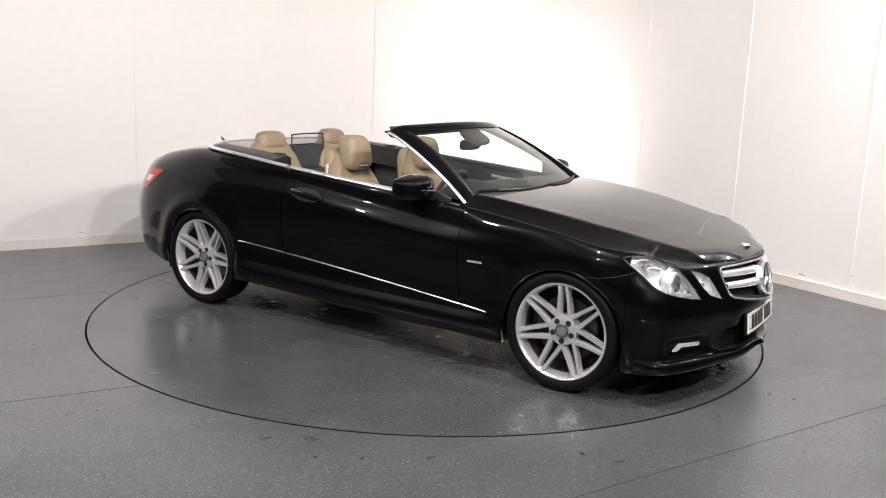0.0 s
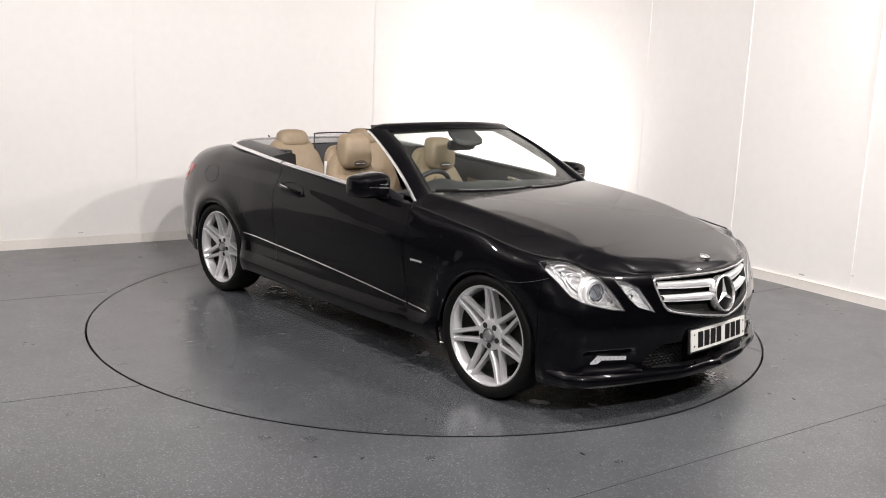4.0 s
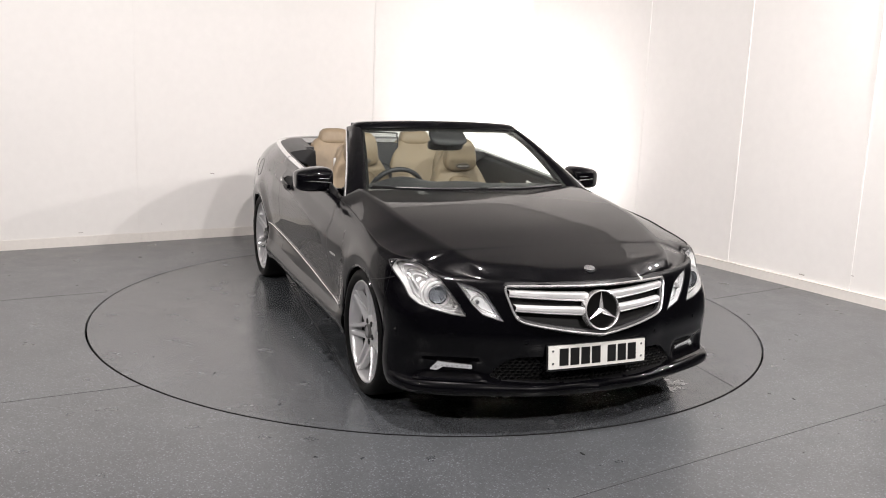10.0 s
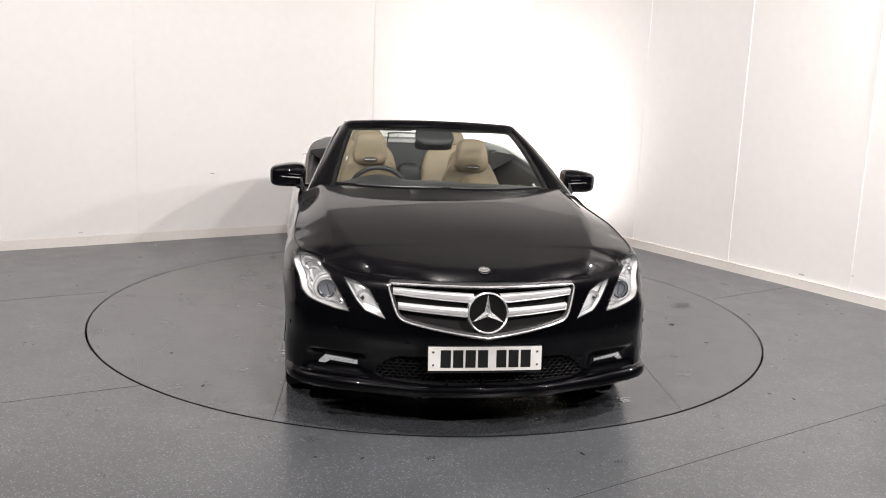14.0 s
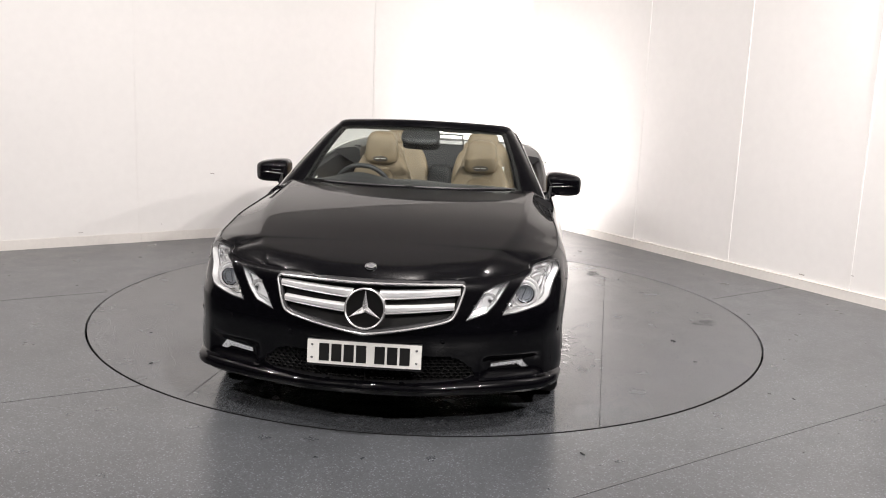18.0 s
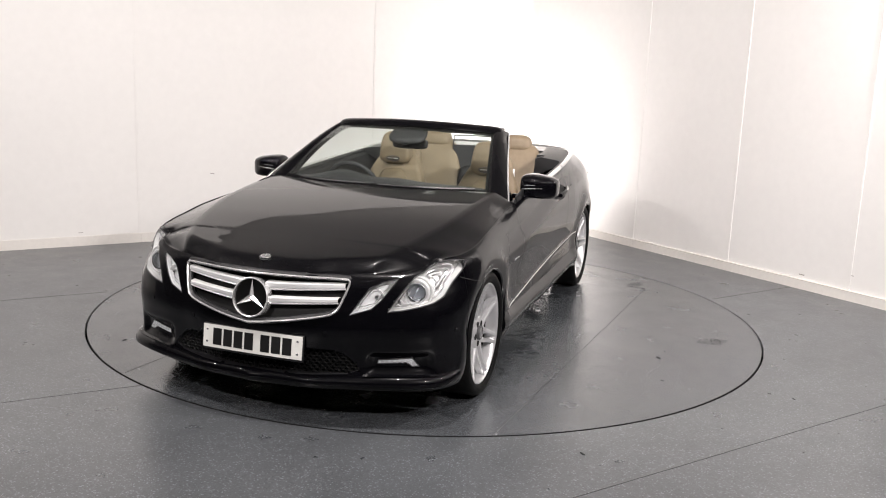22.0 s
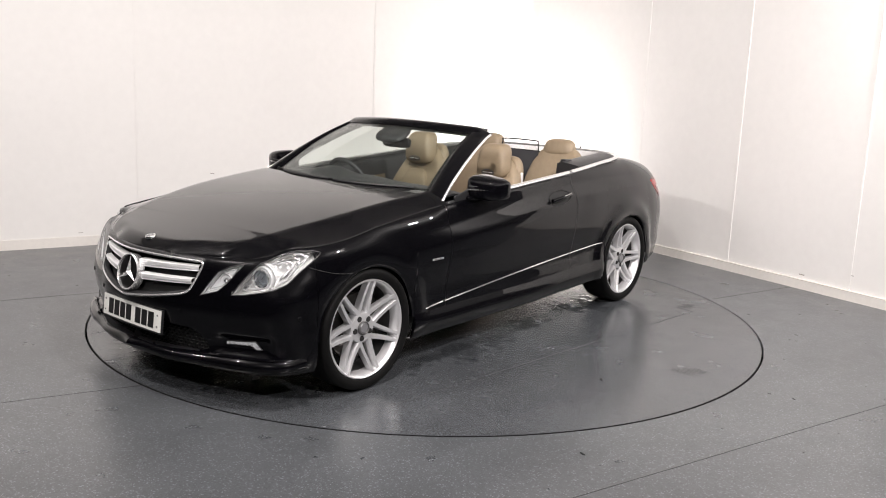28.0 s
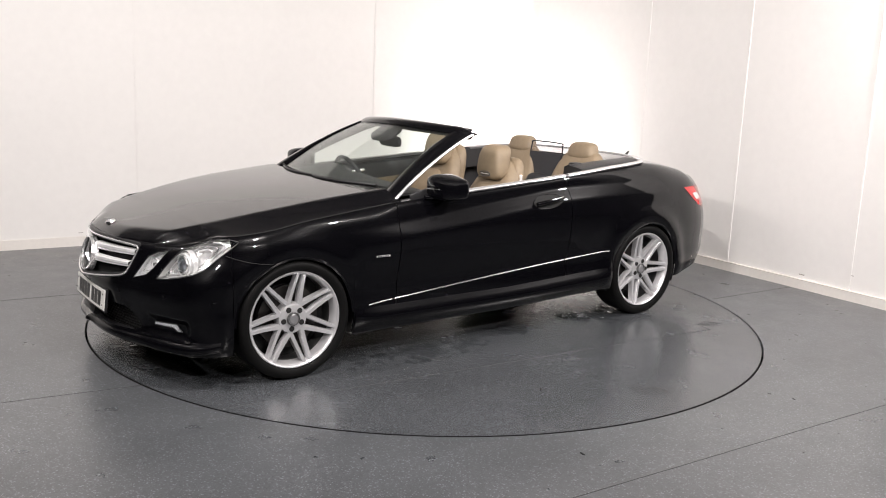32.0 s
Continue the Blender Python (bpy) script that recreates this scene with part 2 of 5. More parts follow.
def build_wall(right, seams, name):
    wall = new(name, wall_block(name, WALL, right, ROUND, seams[-1], 0, WALL_H, -0.12, -0.02, 0.002))
    tagged(wall, "white painted wall of wide boards with narrow seams", "wall", kind="structure")
    for k, (a, b) in enumerate(zip([ROUND] + seams[:-1], seams)):
        part("wall_board", wall_block("wall_board", WALL, right, a + (0 if k == 0 else 0.0008), b - 0.0008, 0.0, WALL_H, -0.019, 0.0, 0.0008), wall)
    for u in seams[:-1]:
        if u in (3.17, 6.80):
            continue
        part("cover_strip", wall_block("cover_strip", WALL, right, u - 0.006, u + 0.006, 0.085, WALL_H, 0.0005, 0.0045, 0.0012), wall, "thin white strip covering a wall seam")
    edges = [ROUND] + [seams[0] + 2.405 * k for k in range(5) if seams[0] + 2.405 * k < seams[-1] - 1] + [seams[-1]]
    for a, b in zip(edges, edges[1:]):
        tagged(new("baseboard", wall_block("baseboard", SKIRT, right, a, b - 0.001, 0.001, 0.082, 0.001, 0.020, 0.004)),
               "low white skirting board along the wall foot", "skirting", kind="structure")
    return wall


wall_left, wall_right = build_wall(False, LEFT_SEAMS, "wall_1"), build_wall(True, RIGHT_SEAMS, "wall_2")


def cove(name, prof, mat, label, category):
    """The rounded inside corner between the two walls."""
    rows = []
    for t in np.linspace(0, 1, 17):
        p = on_wall(ROUND * (1 - t) ** 2, False) * 1.0
        q = on_wall(ROUND * t ** 2, True)
        base = p + q - CORNER
        n = (on_wall(0, False, 0, 1 - t) + on_wall(0, True, 0, t) - CORNER * 2).normalized()
        rows.append([tuple(base + n * o + Vector((0, 0, z))) for o, z in prof])
    k = len(prof)
    V = np.array(rows).reshape(-1, 3)
    return tagged(new(name, make_mesh(name, V, grid_faces(17, k, False, True) + [tuple(range(k)), tuple(range(17 * k - 1, 16 * k - 1, -1))], mat, sharp=35)), label, category, kind="structure")


cove("wall_corner", [(0, 0), (0, WALL_H), (-0.08, WALL_H), (-0.08, 0)], WALL, "white painted rounded corner between two walls", "wall")
cove("baseboard", [(0.020, 0.001), (0.020, 0.078), (0.016, 0.082), (0.001, 0.082), (0.001, 0.001)], SKIRT, "low white skirting board along the wall foot", "skirting")


def plain_block(name, lo, hi, mat, label, category):
    bm = bmesh.new()
    bmesh.ops.create_cube(bm, size=1)
    for v in bm.verts:
        v.co = Vector([lo[k] + (v.co[k] + 0.5) * (hi[k] - lo[k]) for k in range(3)])
    return tagged(new(name, from_bm(name, bm, mat, smooth=False)), label, category, kind="structure")


# unseen walls added round the hall, dark so the car paint mirrors little
plain_block("unseen_wall_back", (-9, -9.2, 0), (9, -9, 3.13), UNSEEN_WALL, "unseen dark wall added to close the hall", "wall")
plain_block("unseen_wall_left", (-9.2, -9.2, 0), (-9, 6, 3.13), UNSEEN_WALL, "unseen dark wall added to close the hall", "wall")
plain_block("unseen_wall_right", (9, -9.2, 0), (9.2, 6, 3.13), UNSEEN_WALL, "unseen dark wall added to close the hall", "wall")
plain_block("unseen_wall_far", (-9.2, 6, 0), (9.2, 6.2, 3.13), UNSEEN_WALL, "unseen dark wall added to close the hall", "wall")
plain_block("ceiling", (-9.2, -9.2, 3.14), (9.2, 6.2, 3.24), CEIL, "plain grey ceiling of the hall", "ceiling")

# floor with a round hole for the turntable
R_TABLE, R_HOLE = 2.247, 2.259
N = 180
V, F = [], []
for k in range(N):
    a = 2 * math.pi * k / N
    c, s_ = math.cos(a), math.sin(a)
    q = 9.6 / max(abs(c), abs(s_))
    for r, z in ((R_HOLE, -0.05), (R_HOLE, -0.002), (R_HOLE + 0.002, 0.0), (4.5, 0.0)):
        V.append((r * c, r * s_, z))
    V.append((q * c, q * s_, 0.0))
floor = tagged(new("floor", make_mesh("floor", V, grid_faces(N, 5, True, False), FLOOR, sharp=30)),
               "grey speckled vinyl showroom floor", "floor", kind="structure")
V, F = lathe([(0.0, 0.0), (1.1, 0.0), (R_TABLE, 0.0)], N, "z")
turntable = new("turntable")
tagged(turntable, "round grey vinyl car turntable flush with the floor", "turntable")
part("disc", make_mesh("disc", V, F, DISC, sharp=30), turntable)
part("disc_edge", make_mesh("disc_edge", *lathe([(R_TABLE, -0.0005), (R_TABLE - 0.0005, -0.05)], N, "z"), DARK, sharp=30), turntable, "dark rim of the turntable")
plain_block("pit", (-2.4, -2.4, -0.10), (2.4, 2.4, -0.06), DARK, "dark pit below the turntable", "floor")


# ---------- the car ----------
# car space: x forward from the middle of the axles, y to its left, z up
AXLE = 1.38
car = new("convertible_car")
tagged(car, "black two-door convertible with its roof down and tan leather seats", "car")

PLAN = [(2.185, 0.0), (2.165, 0.26), (2.105, 0.44), (2.045, 0.60), (1.975, 0.75), (1.91, 0.835), (1.80, 0.893), (1.60, 0.908), (1.30, 0.904),
        (0.9, 0.902), (0.3, 0.90), (-0.4, 0.897), (-1.0, 0.897), (-1.4, 0.895), (-1.7, 0.88), (-1.95, 0.845), (-2.135, 0.782), (-2.285, 0.67),
        (-2.40, 0.47), (-2.455, 0.22), (-2.465, 0.0)]


def catmull(pts, n=40):
    P = np.array([[2 * pts[0][0] - pts[1][0], 2 * pts[0][1] - pts[1][1]]] + [list(p) for p in pts] + [[2 * pts[-1][0] - pts[-2][0], 2 * pts[-1][1] - pts[-2][1]]])
    P[0] = (pts[1][0], -pts[1][1])
    P[-1] = (pts[-2][0], -pts[-2][1])
    out = []
    for i in range(1, len(P) - 2):
        p0, p1, p2, p3 = P[i - 1:i + 3]
        for t in np.linspace(0, 1, n, endpoint=False):
            out.append(0.5 * (2 * p1 + (p2 - p0) * t + (2 * p0 - 5 * p1 + 4 * p2 - p3) * t * t + (3 * p1 - p0 - 3 * p2 + p3) * t ** 3))
    out.append(P[-2])
    return np.array(out)


PL = catmull(PLAN)
PS = np.concatenate([[0], np.cumsum(np.linalg.norm(np.diff(PL, axis=0), axis=1))])
LEN = PS[-1]
TN = np.gradient(PL, axis=0)
TN /= np.linalg.norm(TN, axis=1, keepdims=True)
NX, NY = -TN[:, 1] * -1, -TN[:, 0]   # outward
ker = np.ones(31) / 31
NXs = np.convolve(np.pad(NX, 15, mode="edge"), ker, "valid")


def s_at_x(x):
    return np.interp(-np.asarray(x, float), -PL[:, 0], PS)


P_FRONT = [(0.15, 0.03), (0.22, 0.0), (0.30, 0.02), (0.40, 0.01), (0.46, 0.0), (0.54, 0.012), (0.62, 0.028), (0.70, 0.04), (0.80, 0.06)]
P_CORNER = [(0.15, 0.0), (0.54, 0.0), (0.62, 0.022), (0.70, 0.065), (0.80, 0.10)]
P_SIDE = [(0.15, 0.05), (0.22, 0.02), (0.30, 0.004), (0.36, 0.006), (0.45, 0.016), (0.55, 0.008), (0.64, 0.0), (0.74, 0.004), (0.82, 0.018), (0.90, 0.038), (1.00, 0.060), (1.10, 0.08)]
P_REAR = [(0.15, 0.14), (0.28, 0.07), (0.37, 0.02), (0.41, 0.004), (0.55, 0.0), (0.68, 0.02), (0.76, 0.055), (0.85, 0.105), (1.0, 0.13)]
TOP_Z = [(2.2, 0.718), (2.10, 0.720), (2.02, 0.727), (1.95, 0.752), (1.85, 0.774), (1.77, 0.786), (1.69, 0.791), (1.5, 0.813), (1.3, 0.848), (1.1, 0.872), (0.9, 0.894), (0.72, 0.916), (0.168, 0.956), (-0.38, 0.996), (-1.04, 1.048), (-1.48, 1.066), (-1.95, 1.015), (-2.15, 0.968), (-2.47, 0.945)]
TOP_R = [(2.2, 0.018), (2.05, 0.026), (1.9, 0.042), (1.66, 0.045), (1.3, 0.022), (0.9, 0.038), (0.68, 0.012), (-0.6, 0.012), (-1.04, 0.045), (-1.48, 0.12), (-1.95, 0.15), (-2.2, 0.10), (-2.42, 0.05)]
TOP_H = [(2.2, 0.045), (1.9, 0.065), (1.66, 0.08), (1.3, 0.07), (0.9, 0.07), (0.68, 0.03), (-0.6, 0.03), (-1.04, 0.12), (-1.48, 0.20), (-2.0, 0.17), (-2.42, 0.10)]


CREASE = [(1.3, 0.69), (0.9, 0.715), (0.37, 0.763), (-0.1, 0.818), (-0.6, 0.868), (-1.26, 0.880), (-1.8, 0.862)]


def z_top(x):
    return spline(TOP_Z, x)


def skin(s, z, out=0.0):
    """The car's outer skin at the arc length s round its plan (0: nose) and the height z, on the left side."""
    s, z = np.broadcast_arrays(np.asarray(s, float), np.asarray(z, float))
    x, y = np.interp(s, PS, PL[:, 0]), np.interp(s, PS, PL[:, 1])
    nx, ny = np.interp(s, PS, NXs), np.interp(s, PS, NY)
    ln = np.hypot(nx, ny)
    nx, ny = nx / ln, ny / ln
    wf, wr = np.clip(nx, 0, 1), np.clip(-nx, 0, 1)
    ins = spline(P_FRONT, z) * wf + spline(P_REAR, z) * wr + spline(P_SIDE, z) * (1 - wf - wr) + spline(P_CORNER, z) * 4 * wf * (1 - wf)
    zt, R, h = z_top(x), spline(TOP_R, x), spline(TOP_H, x)
    k = np.clip((z - (zt - h)) / h, 0, 1) * (1 - 0.02 * np.clip((x - 0.75) / 0.2, 0, 1))
    ins = ins + R * (1 - np.sqrt(np.clip(1 - k * k, 0, 1))) - out
    ps, pz = np.clip((s - 0.53) / 0.06, 0, 1) * np.clip((0.875 - s) / 0.06, 0, 1), np.clip((z - 0.262) / 0.014, 0, 1) * np.clip((0.372 - z) / 0.030, 0, 1)
    ins = ins + 0.020 * ps * ps * (3 - 2 * ps) * pz * pz * (3 - 2 * pz)
    side_w = np.clip(1 - 1.6 * (wf + wr), 0, 1)
    zc = spline(CREASE, x)
    up = np.sqrt((z - zc) ** 2 + 0.00006)
    fold = np.where(z > zc, np.clip(1 - up / 0.078, 0, 1), np.clip(1 - up / 0.42, 0, 1) ** 1.2)
    ins = ins + 0.05 * side_w * np.clip((x + 0.9) / 1.2, 0, 1) * np.clip((1.2 - x) / 0.4, 0, 1) * np.clip(zc - 0.03 - z, 0, 0.36)
    ins = ins - 0.0265 * (1 + 0.12 * np.clip((0.6 - x) / 0.3, 0, 1)) * side_w * fold * np.clip((1.15 - x) / 0.5, 0, 1) * np.clip((x + 1.75) / 0.9, 0, 1)
    for c, depth in ((1.38, 0.012), (-1.38, 0.020)):
        d = np.hypot(x - c, z - 0.318)
        ins = ins - depth * side_w * np.exp(-((d - 0.40) / 0.065) ** 2)
    return np.stack([x - nx * ins, np.maximum(y - ny * ins, 0.0) if out == 0 else y - ny * ins, z], -1)


ARCH_R, ARCH_Z = 0.352, 0.318
BOTTOM = [(2.3, 0.20), (1.9, 0.18), (1.0, 0.185), (0.0, 0.19), (-0.9, 0.225), (-1.7, 0.24), (-2.1, 0.29), (-2.5, 0.31)]


def z_bottom(x):
    b = spline(BOTTOM, x)
    for c in (AXLE, -AXLE):
        d = np.abs(x - c)
        b = np.where(d < ARCH_R, np.maximum(b, ARCH_Z + np.sqrt(np.clip(ARCH_R ** 2 - d * d, 0, None))), b)
    return b


def stations(x0, x1, step=0.02):
    """Arc lengths from x0 back to x1, denser at the arch ends."""
    s = list(np.arange(float(s_at_x(x0)) if x0 < 2.18 else 0.0, float(s_at_x(x1)) if x1 > -2.46 else LEN, step))
    s.append(float(s_at_x(x1)) if x1 > -2.46 else LEN)
    for c in (AXLE, -AXLE):
        for a in np.linspace(-90, 90, 41):
            xx = c + ARCH_R * math.sin(radians(a))
            if x1 < xx < x0:
                s.append(float(s_at_x(xx)))
        for e in (-1.002, 1.002):
            if x1 < c + e * ARCH_R < x0:
                s.append(float(s_at_x(c + e * ARCH_R)))
    s = np.array(sorted(s))
    return s[np.concatenate([[True], np.diff(s) > 1e-4])]


def inside(poly, x, y):
    r, n = False, len(poly)
    for i in range(n):
        (x1, y1), (x2, y2) = poly[i], poly[(i + 1) % n]
        if (y1 > y) != (y2 > y) and x < (x2 - x1) * (y - y1) / (y2 - y1) + x1:
            r = not r
    return r


def nearest_on(poly, x, y):
    best = (1e9, x, y)
    n = len(poly)
    for i in range(n):
        (x1, y1), (x2, y2) = poly[i], poly[(i + 1) % n]
        dx, dy = x2 - x1, y2 - y1
        t = min(1, max(0, ((x - x1) * dx + (y - y1) * dy) / (dx * dx + dy * dy + 1e-12)))
        px, py = x1 + t * dx, y1 + t * dy
        d = math.hypot(px - x, py - y)
        if d < best[0]:
            best = (d, px, py)
    return best


def panel(name, x0, x1, side, rows=30, holes=(), lo=None, hi=None, step=0.02, mat=None, parent=None, label="", inner=0.006):
    """A body panel between two stations, from its lower edge to its upper; holes are outlines in (s, z)."""
    S = stations(x0, x1, step)
    X = np.interp(S, PS, PL[:, 0])
    zb = z_bottom(X) if lo is None else lo(X)
    zt = z_top(X) if hi is None else hi(X)
    v = np.linspace(0, 1, rows)
    v = 0.5 * v + 0.5 * (1 - (1 - v) ** 1.8)
    SS = np.repeat(S[:, None], rows, 1)
    ZZ = zb[:, None] + (zt - zb)[:, None] * v[None, :]
    for poly in holes:
        cell = step * 0.62
        for i in range(len(S)):
            for j in range(rows):
                d, a, b = nearest_on(poly, SS[i, j], ZZ[i, j])
                if d < cell:
                    SS[i, j], ZZ[i, j] = a, b
    P = skin(SS, ZZ)
    P[..., 1] *= side
    F = []
    for f in grid_faces(len(S), rows):
        if holes:
            cs = [divmod(k, rows) for k in f]
            ms, mz = sum(SS[c] for c in cs) / 4, sum(ZZ[c] for c in cs) / 4
            if any(inside(poly, ms, mz) for poly in holes):
                continue
        F.append(f if side > 0 else tuple(reversed(f)))
    me = make_mesh(name, P.reshape(-1, 3), F, mat or PAINT, sharp=50)
    ob = part(name, me, parent or car, label)
    return ob


SIDES = ((1, "left"), (-1, "right"))
# lamp openings in (s, z)


LAMP_BIG = [(0.637, 0.560), (0.705, 0.567), (0.790, 0.584), (0.870, 0.603), (0.928, 0.625), (0.985, 0.661), (1.040, 0.699), (1.090, 0.735), (1.132, 0.766), (1.10, 0.775), (1.045, 0.776), (0.97, 0.763), (0.90, 0.752), (0.835, 0.741), (0.765, 0.713), (0.712, 0.660), (0.672, 0.612)]
LAMP_SMALL = [(0.462, 0.541), (0.562, 0.571), (0.608, 0.611), (0.653, 0.666), (0.686, 0.706), (0.612, 0.690), (0.550, 0.662), (0.512, 0.612)]
LAMP_DAY = [(0.795, 0.299), (0.76, 0.338), (0.60, 0.327), (0.597, 0.309), (0.733, 0.316), (0.762, 0.297)]
GRILLE = [(-0.03, 0.492), (0.0, 0.492), (0.215, 0.506), (0.36, 0.528), (0.408, 0.552), (0.43, 0.612), (0.455, 0.688), (0.445, 0.70), (0.0, 0.708), (-0.03, 0.708)]
INTAKE = [(-0.03, 0.245), (0.0, 0.245), (0.46, 0.262), (0.52, 0.285), (0.46, 0.345), (0.40, 0.375), (0.0, 0.395), (-0.03, 0.395)]
TAIL = [(4.655, 0.890), (4.78, 0.889), (4.87, 0.886), (5.1, 0.88), (5.3, 0.86), (5.3, 0.76), (5.1, 0.735), (4.93, 0.733), (4.84, 0.757), (4.735, 0.828)]

for side, nm in SIDES:
    panel("front_bumper", 2.3, 1.735, side, 44, (LAMP_BIG, LAMP_SMALL, LAMP_DAY, GRILLE, INTAKE), step=0.0125)
    panel("front_fender", 1.733, 0.742, side, 44)
    panel("door", 0.737, -0.598, side, 52, step=0.05)
    panel("rear_quarter", -0.603, -1.98, side, 50, (TAIL,), step=0.02)
    panel("rear_bumper", -1.982, -2.5, side, 40, (TAIL,), step=0.015)

HOOD_C = [(2.2, 0.742), (2.13, 0.752), (2.08, 0.762), (2.0, 0.780), (1.8, 0.822), (1.5, 0.885), (1.2, 0.934), (0.95, 0.965), (0.8, 0.980), (0.6, 0.996)]
DECK_C = [(-1.3, 1.06), (-1.6, 1.068), (-1.9, 1.052), (-2.1, 1.02), (-2.25, 0.985), (-2.42, 0.945)]


def top_sheet(name, x0, x1, centre, rows=49, power=2.2, inset=0.004, step=0.03, mat=None, label=""):
    """The boot lid between the two shoulder edges."""
    S = stations(x0, x1, step)
    X = np.interp(S, PS, PL[:, 0])
    E = skin(S, z_top(X))
    V = np.linspace(-1, 1, rows)
    P = np.zeros((len(S), rows, 3))
    for i in range(len(S)):
        ex, ey, ez = E[i]
        zc = float(spline(centre, ex))
        for j, v in enumerate(V):
            P[i, j] = (ex, v * max(ey - inset, 0), ez + (zc - ez) * (1 - abs(v) ** power))
    V_, F_ = thick_sheet(P, 0.004, (0, 0, 1))
    return part(name, make_mesh(name, V_, F_, mat or PAINT, sharp=45), car, label)


RIDGE = [(2.2, 0.36), (2.12, 0.435), (2.0, 0.500), (1.84, 0.562), (1.65, 0.625), (1.33, 0.695), (1.0, 0.716), (0.6, 0.735)]


def bonnet():
    """Flat middle between two ridges that run from the screen corners to the grille, falling shoulders, and a rounded nose."""
    S = np.linspace(0.012, float(s_at_x(0.70)), 110)
    X = np.interp(S, PS, PL[:, 0])
    E = skin(S, z_top(X))
    q = np.linspace(0, 1.05, 160)
    nose = skin(q, z_top(np.interp(q, PS, PL[:, 0])))
    nose = np.vstack([nose[:0:-1] * np.array((1, -1, 1)), nose])
    half = 22, 10
    P = np.zeros((len(S), 2 * sum(half) + 1, 3))
    for i in range(len(S)):
        ex, ey, ez = E[i]
        ey = max(ey - 0.003, 0)
        yr = min(float(spline(RIDGE, ex)), ey * 0.97)
        back = 0.118 * min(1, max(0, (0.95 - ex) / 0.25))
        inner = half[0] / sum(half)
        for j in range(sum(half) + 1):
            t = j / sum(half)
            y = yr * t / inner if t <= inner else yr + (ey - yr) * (t - inner) / (1 - inner)
            a = y / max(ey, 1e-6)
            x = ex + back * (1 - a * a)
            zc = float(spline(HOOD_C, x))
            zr = ez + (zc - ez) * 0.85
            if y <= yr:
                z = zr + (zc - zr) * (1 - (y / max(yr, 1e-6)) ** 2.0)
            else:
                z = ez + (zr - ez) * max(0, 1 - (y - yr) / max(ey - yr, 1e-6)) ** 1.15
            d2 = (nose[:, 0] - x) ** 2 + (nose[:, 1] - y) ** 2
            m = int(np.argmin(d2))
            f = 1 - max(0.0, 1 - math.sqrt(float(d2[m])) / 0.085) ** 2.3
            z = float(nose[m, 2]) + (z - float(nose[m, 2])) * f if x > 1.7 else z
            P[i, sum(half) + j] = (x, y, z)
            P[i, sum(half) - j] = (x, -y, z)
    V_, F_ = thick_sheet(P, 0.004, (0, 0, 1))
    return part("hood", make_mesh("hood", V_, F_, PAINT, sharp=45), car, "long black bonnet with a crease on each side")


hood = bonnet()
for side, nm in SIDES:
    q = np.linspace(float(s_at_x(1.74)), float(s_at_x(0.76)), 40)
    line = skin(q, z_top(np.interp(q, PS, PL[:, 0])))
    part("hood_seam", make_mesh("hood_seam", *tube([(p[0], side * (p[1] - 0.001), p[2] + 0.0008) for p in line], 0.0028, 6), DARK), car)
boot = top_sheet("boot_lid", -1.45, -2.5, DECK_C, power=2.6)


# ---------- wheels ----------
LAMP_GREY_C = plain("satin_cap_grey", (0.30, 0.30, 0.31), 0.35, 0.6, vary=0.05)
LAMP_GREY_W = plain("dull_cap_ring", (0.12, 0.12, 0.12), 0.4, 0.5, vary=0.1)
# barrel and brake disc kept dark: shade behind the spokes is in their colour
WHEEL_GREY = plain("shaded_wheel_barrel", (0.10, 0.10, 0.10), 0.4, 0.6, vary=0.2)
def wheel_meshes():
    tyre = lathe([(0.262, 0.075), (0.268, 0.098), (0.285, 0.108), (0.305, 0.107), (0.318, 0.098), (0.3245, 0.080), (0.3255, 0.0), (0.3245, -0.08), (0.318, -0.10), (0.285, -0.11), (0.262, -0.09)], 72)
    rim = lathe([(0.236, 0.03), (0.243, 0.07), (0.250, 0.088), (0.258, 0.094), (0.264, 0.093), (0.266, 0.080), (0.262, 0.07)], 72)
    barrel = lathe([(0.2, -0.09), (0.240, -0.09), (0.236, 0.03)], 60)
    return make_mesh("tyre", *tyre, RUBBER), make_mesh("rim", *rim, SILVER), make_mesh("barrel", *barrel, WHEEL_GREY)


TYRE, RIM, BARREL = wheel_meshes()


def spoke_mesh(off):
    """One of the paired, tapering spokes; off is its sideways offset at the rim."""
    rows = []
    side = math.copysign(1, off)
    for t in np.linspace(0, 1, 13):
        r = 0.060 + (0.250 - 0.060) * t
        c = off + side * 0.0165 * (1 - t) ** 1.25
        w = 0.0112 + 0.0028 * (1 - t) ** 1.4
        y = 0.058 + 0.032 * t ** 1.4 - 0.004 * math.sin(math.pi * t)
        o = 0.0022 * side
        sect = [(-w * 1.12, y - 0.036), (-w, y - 0.012), (-w * 0.74 + o, y - 0.001), (w * 0.74 + o, y - 0.001), (w, y - 0.012), (w * 1.12, y - 0.036)]
        rows.append([(c + a, b, r) for a, b in sect])
    P = np.array(rows)
    V = P.reshape(-1, 3)
    F = grid_faces(13, 6, False, True) + [tuple(range(5, -1, -1)), tuple(range(72, 78))]
    return make_mesh("spoke", V, F, SILVER, sharp=25)


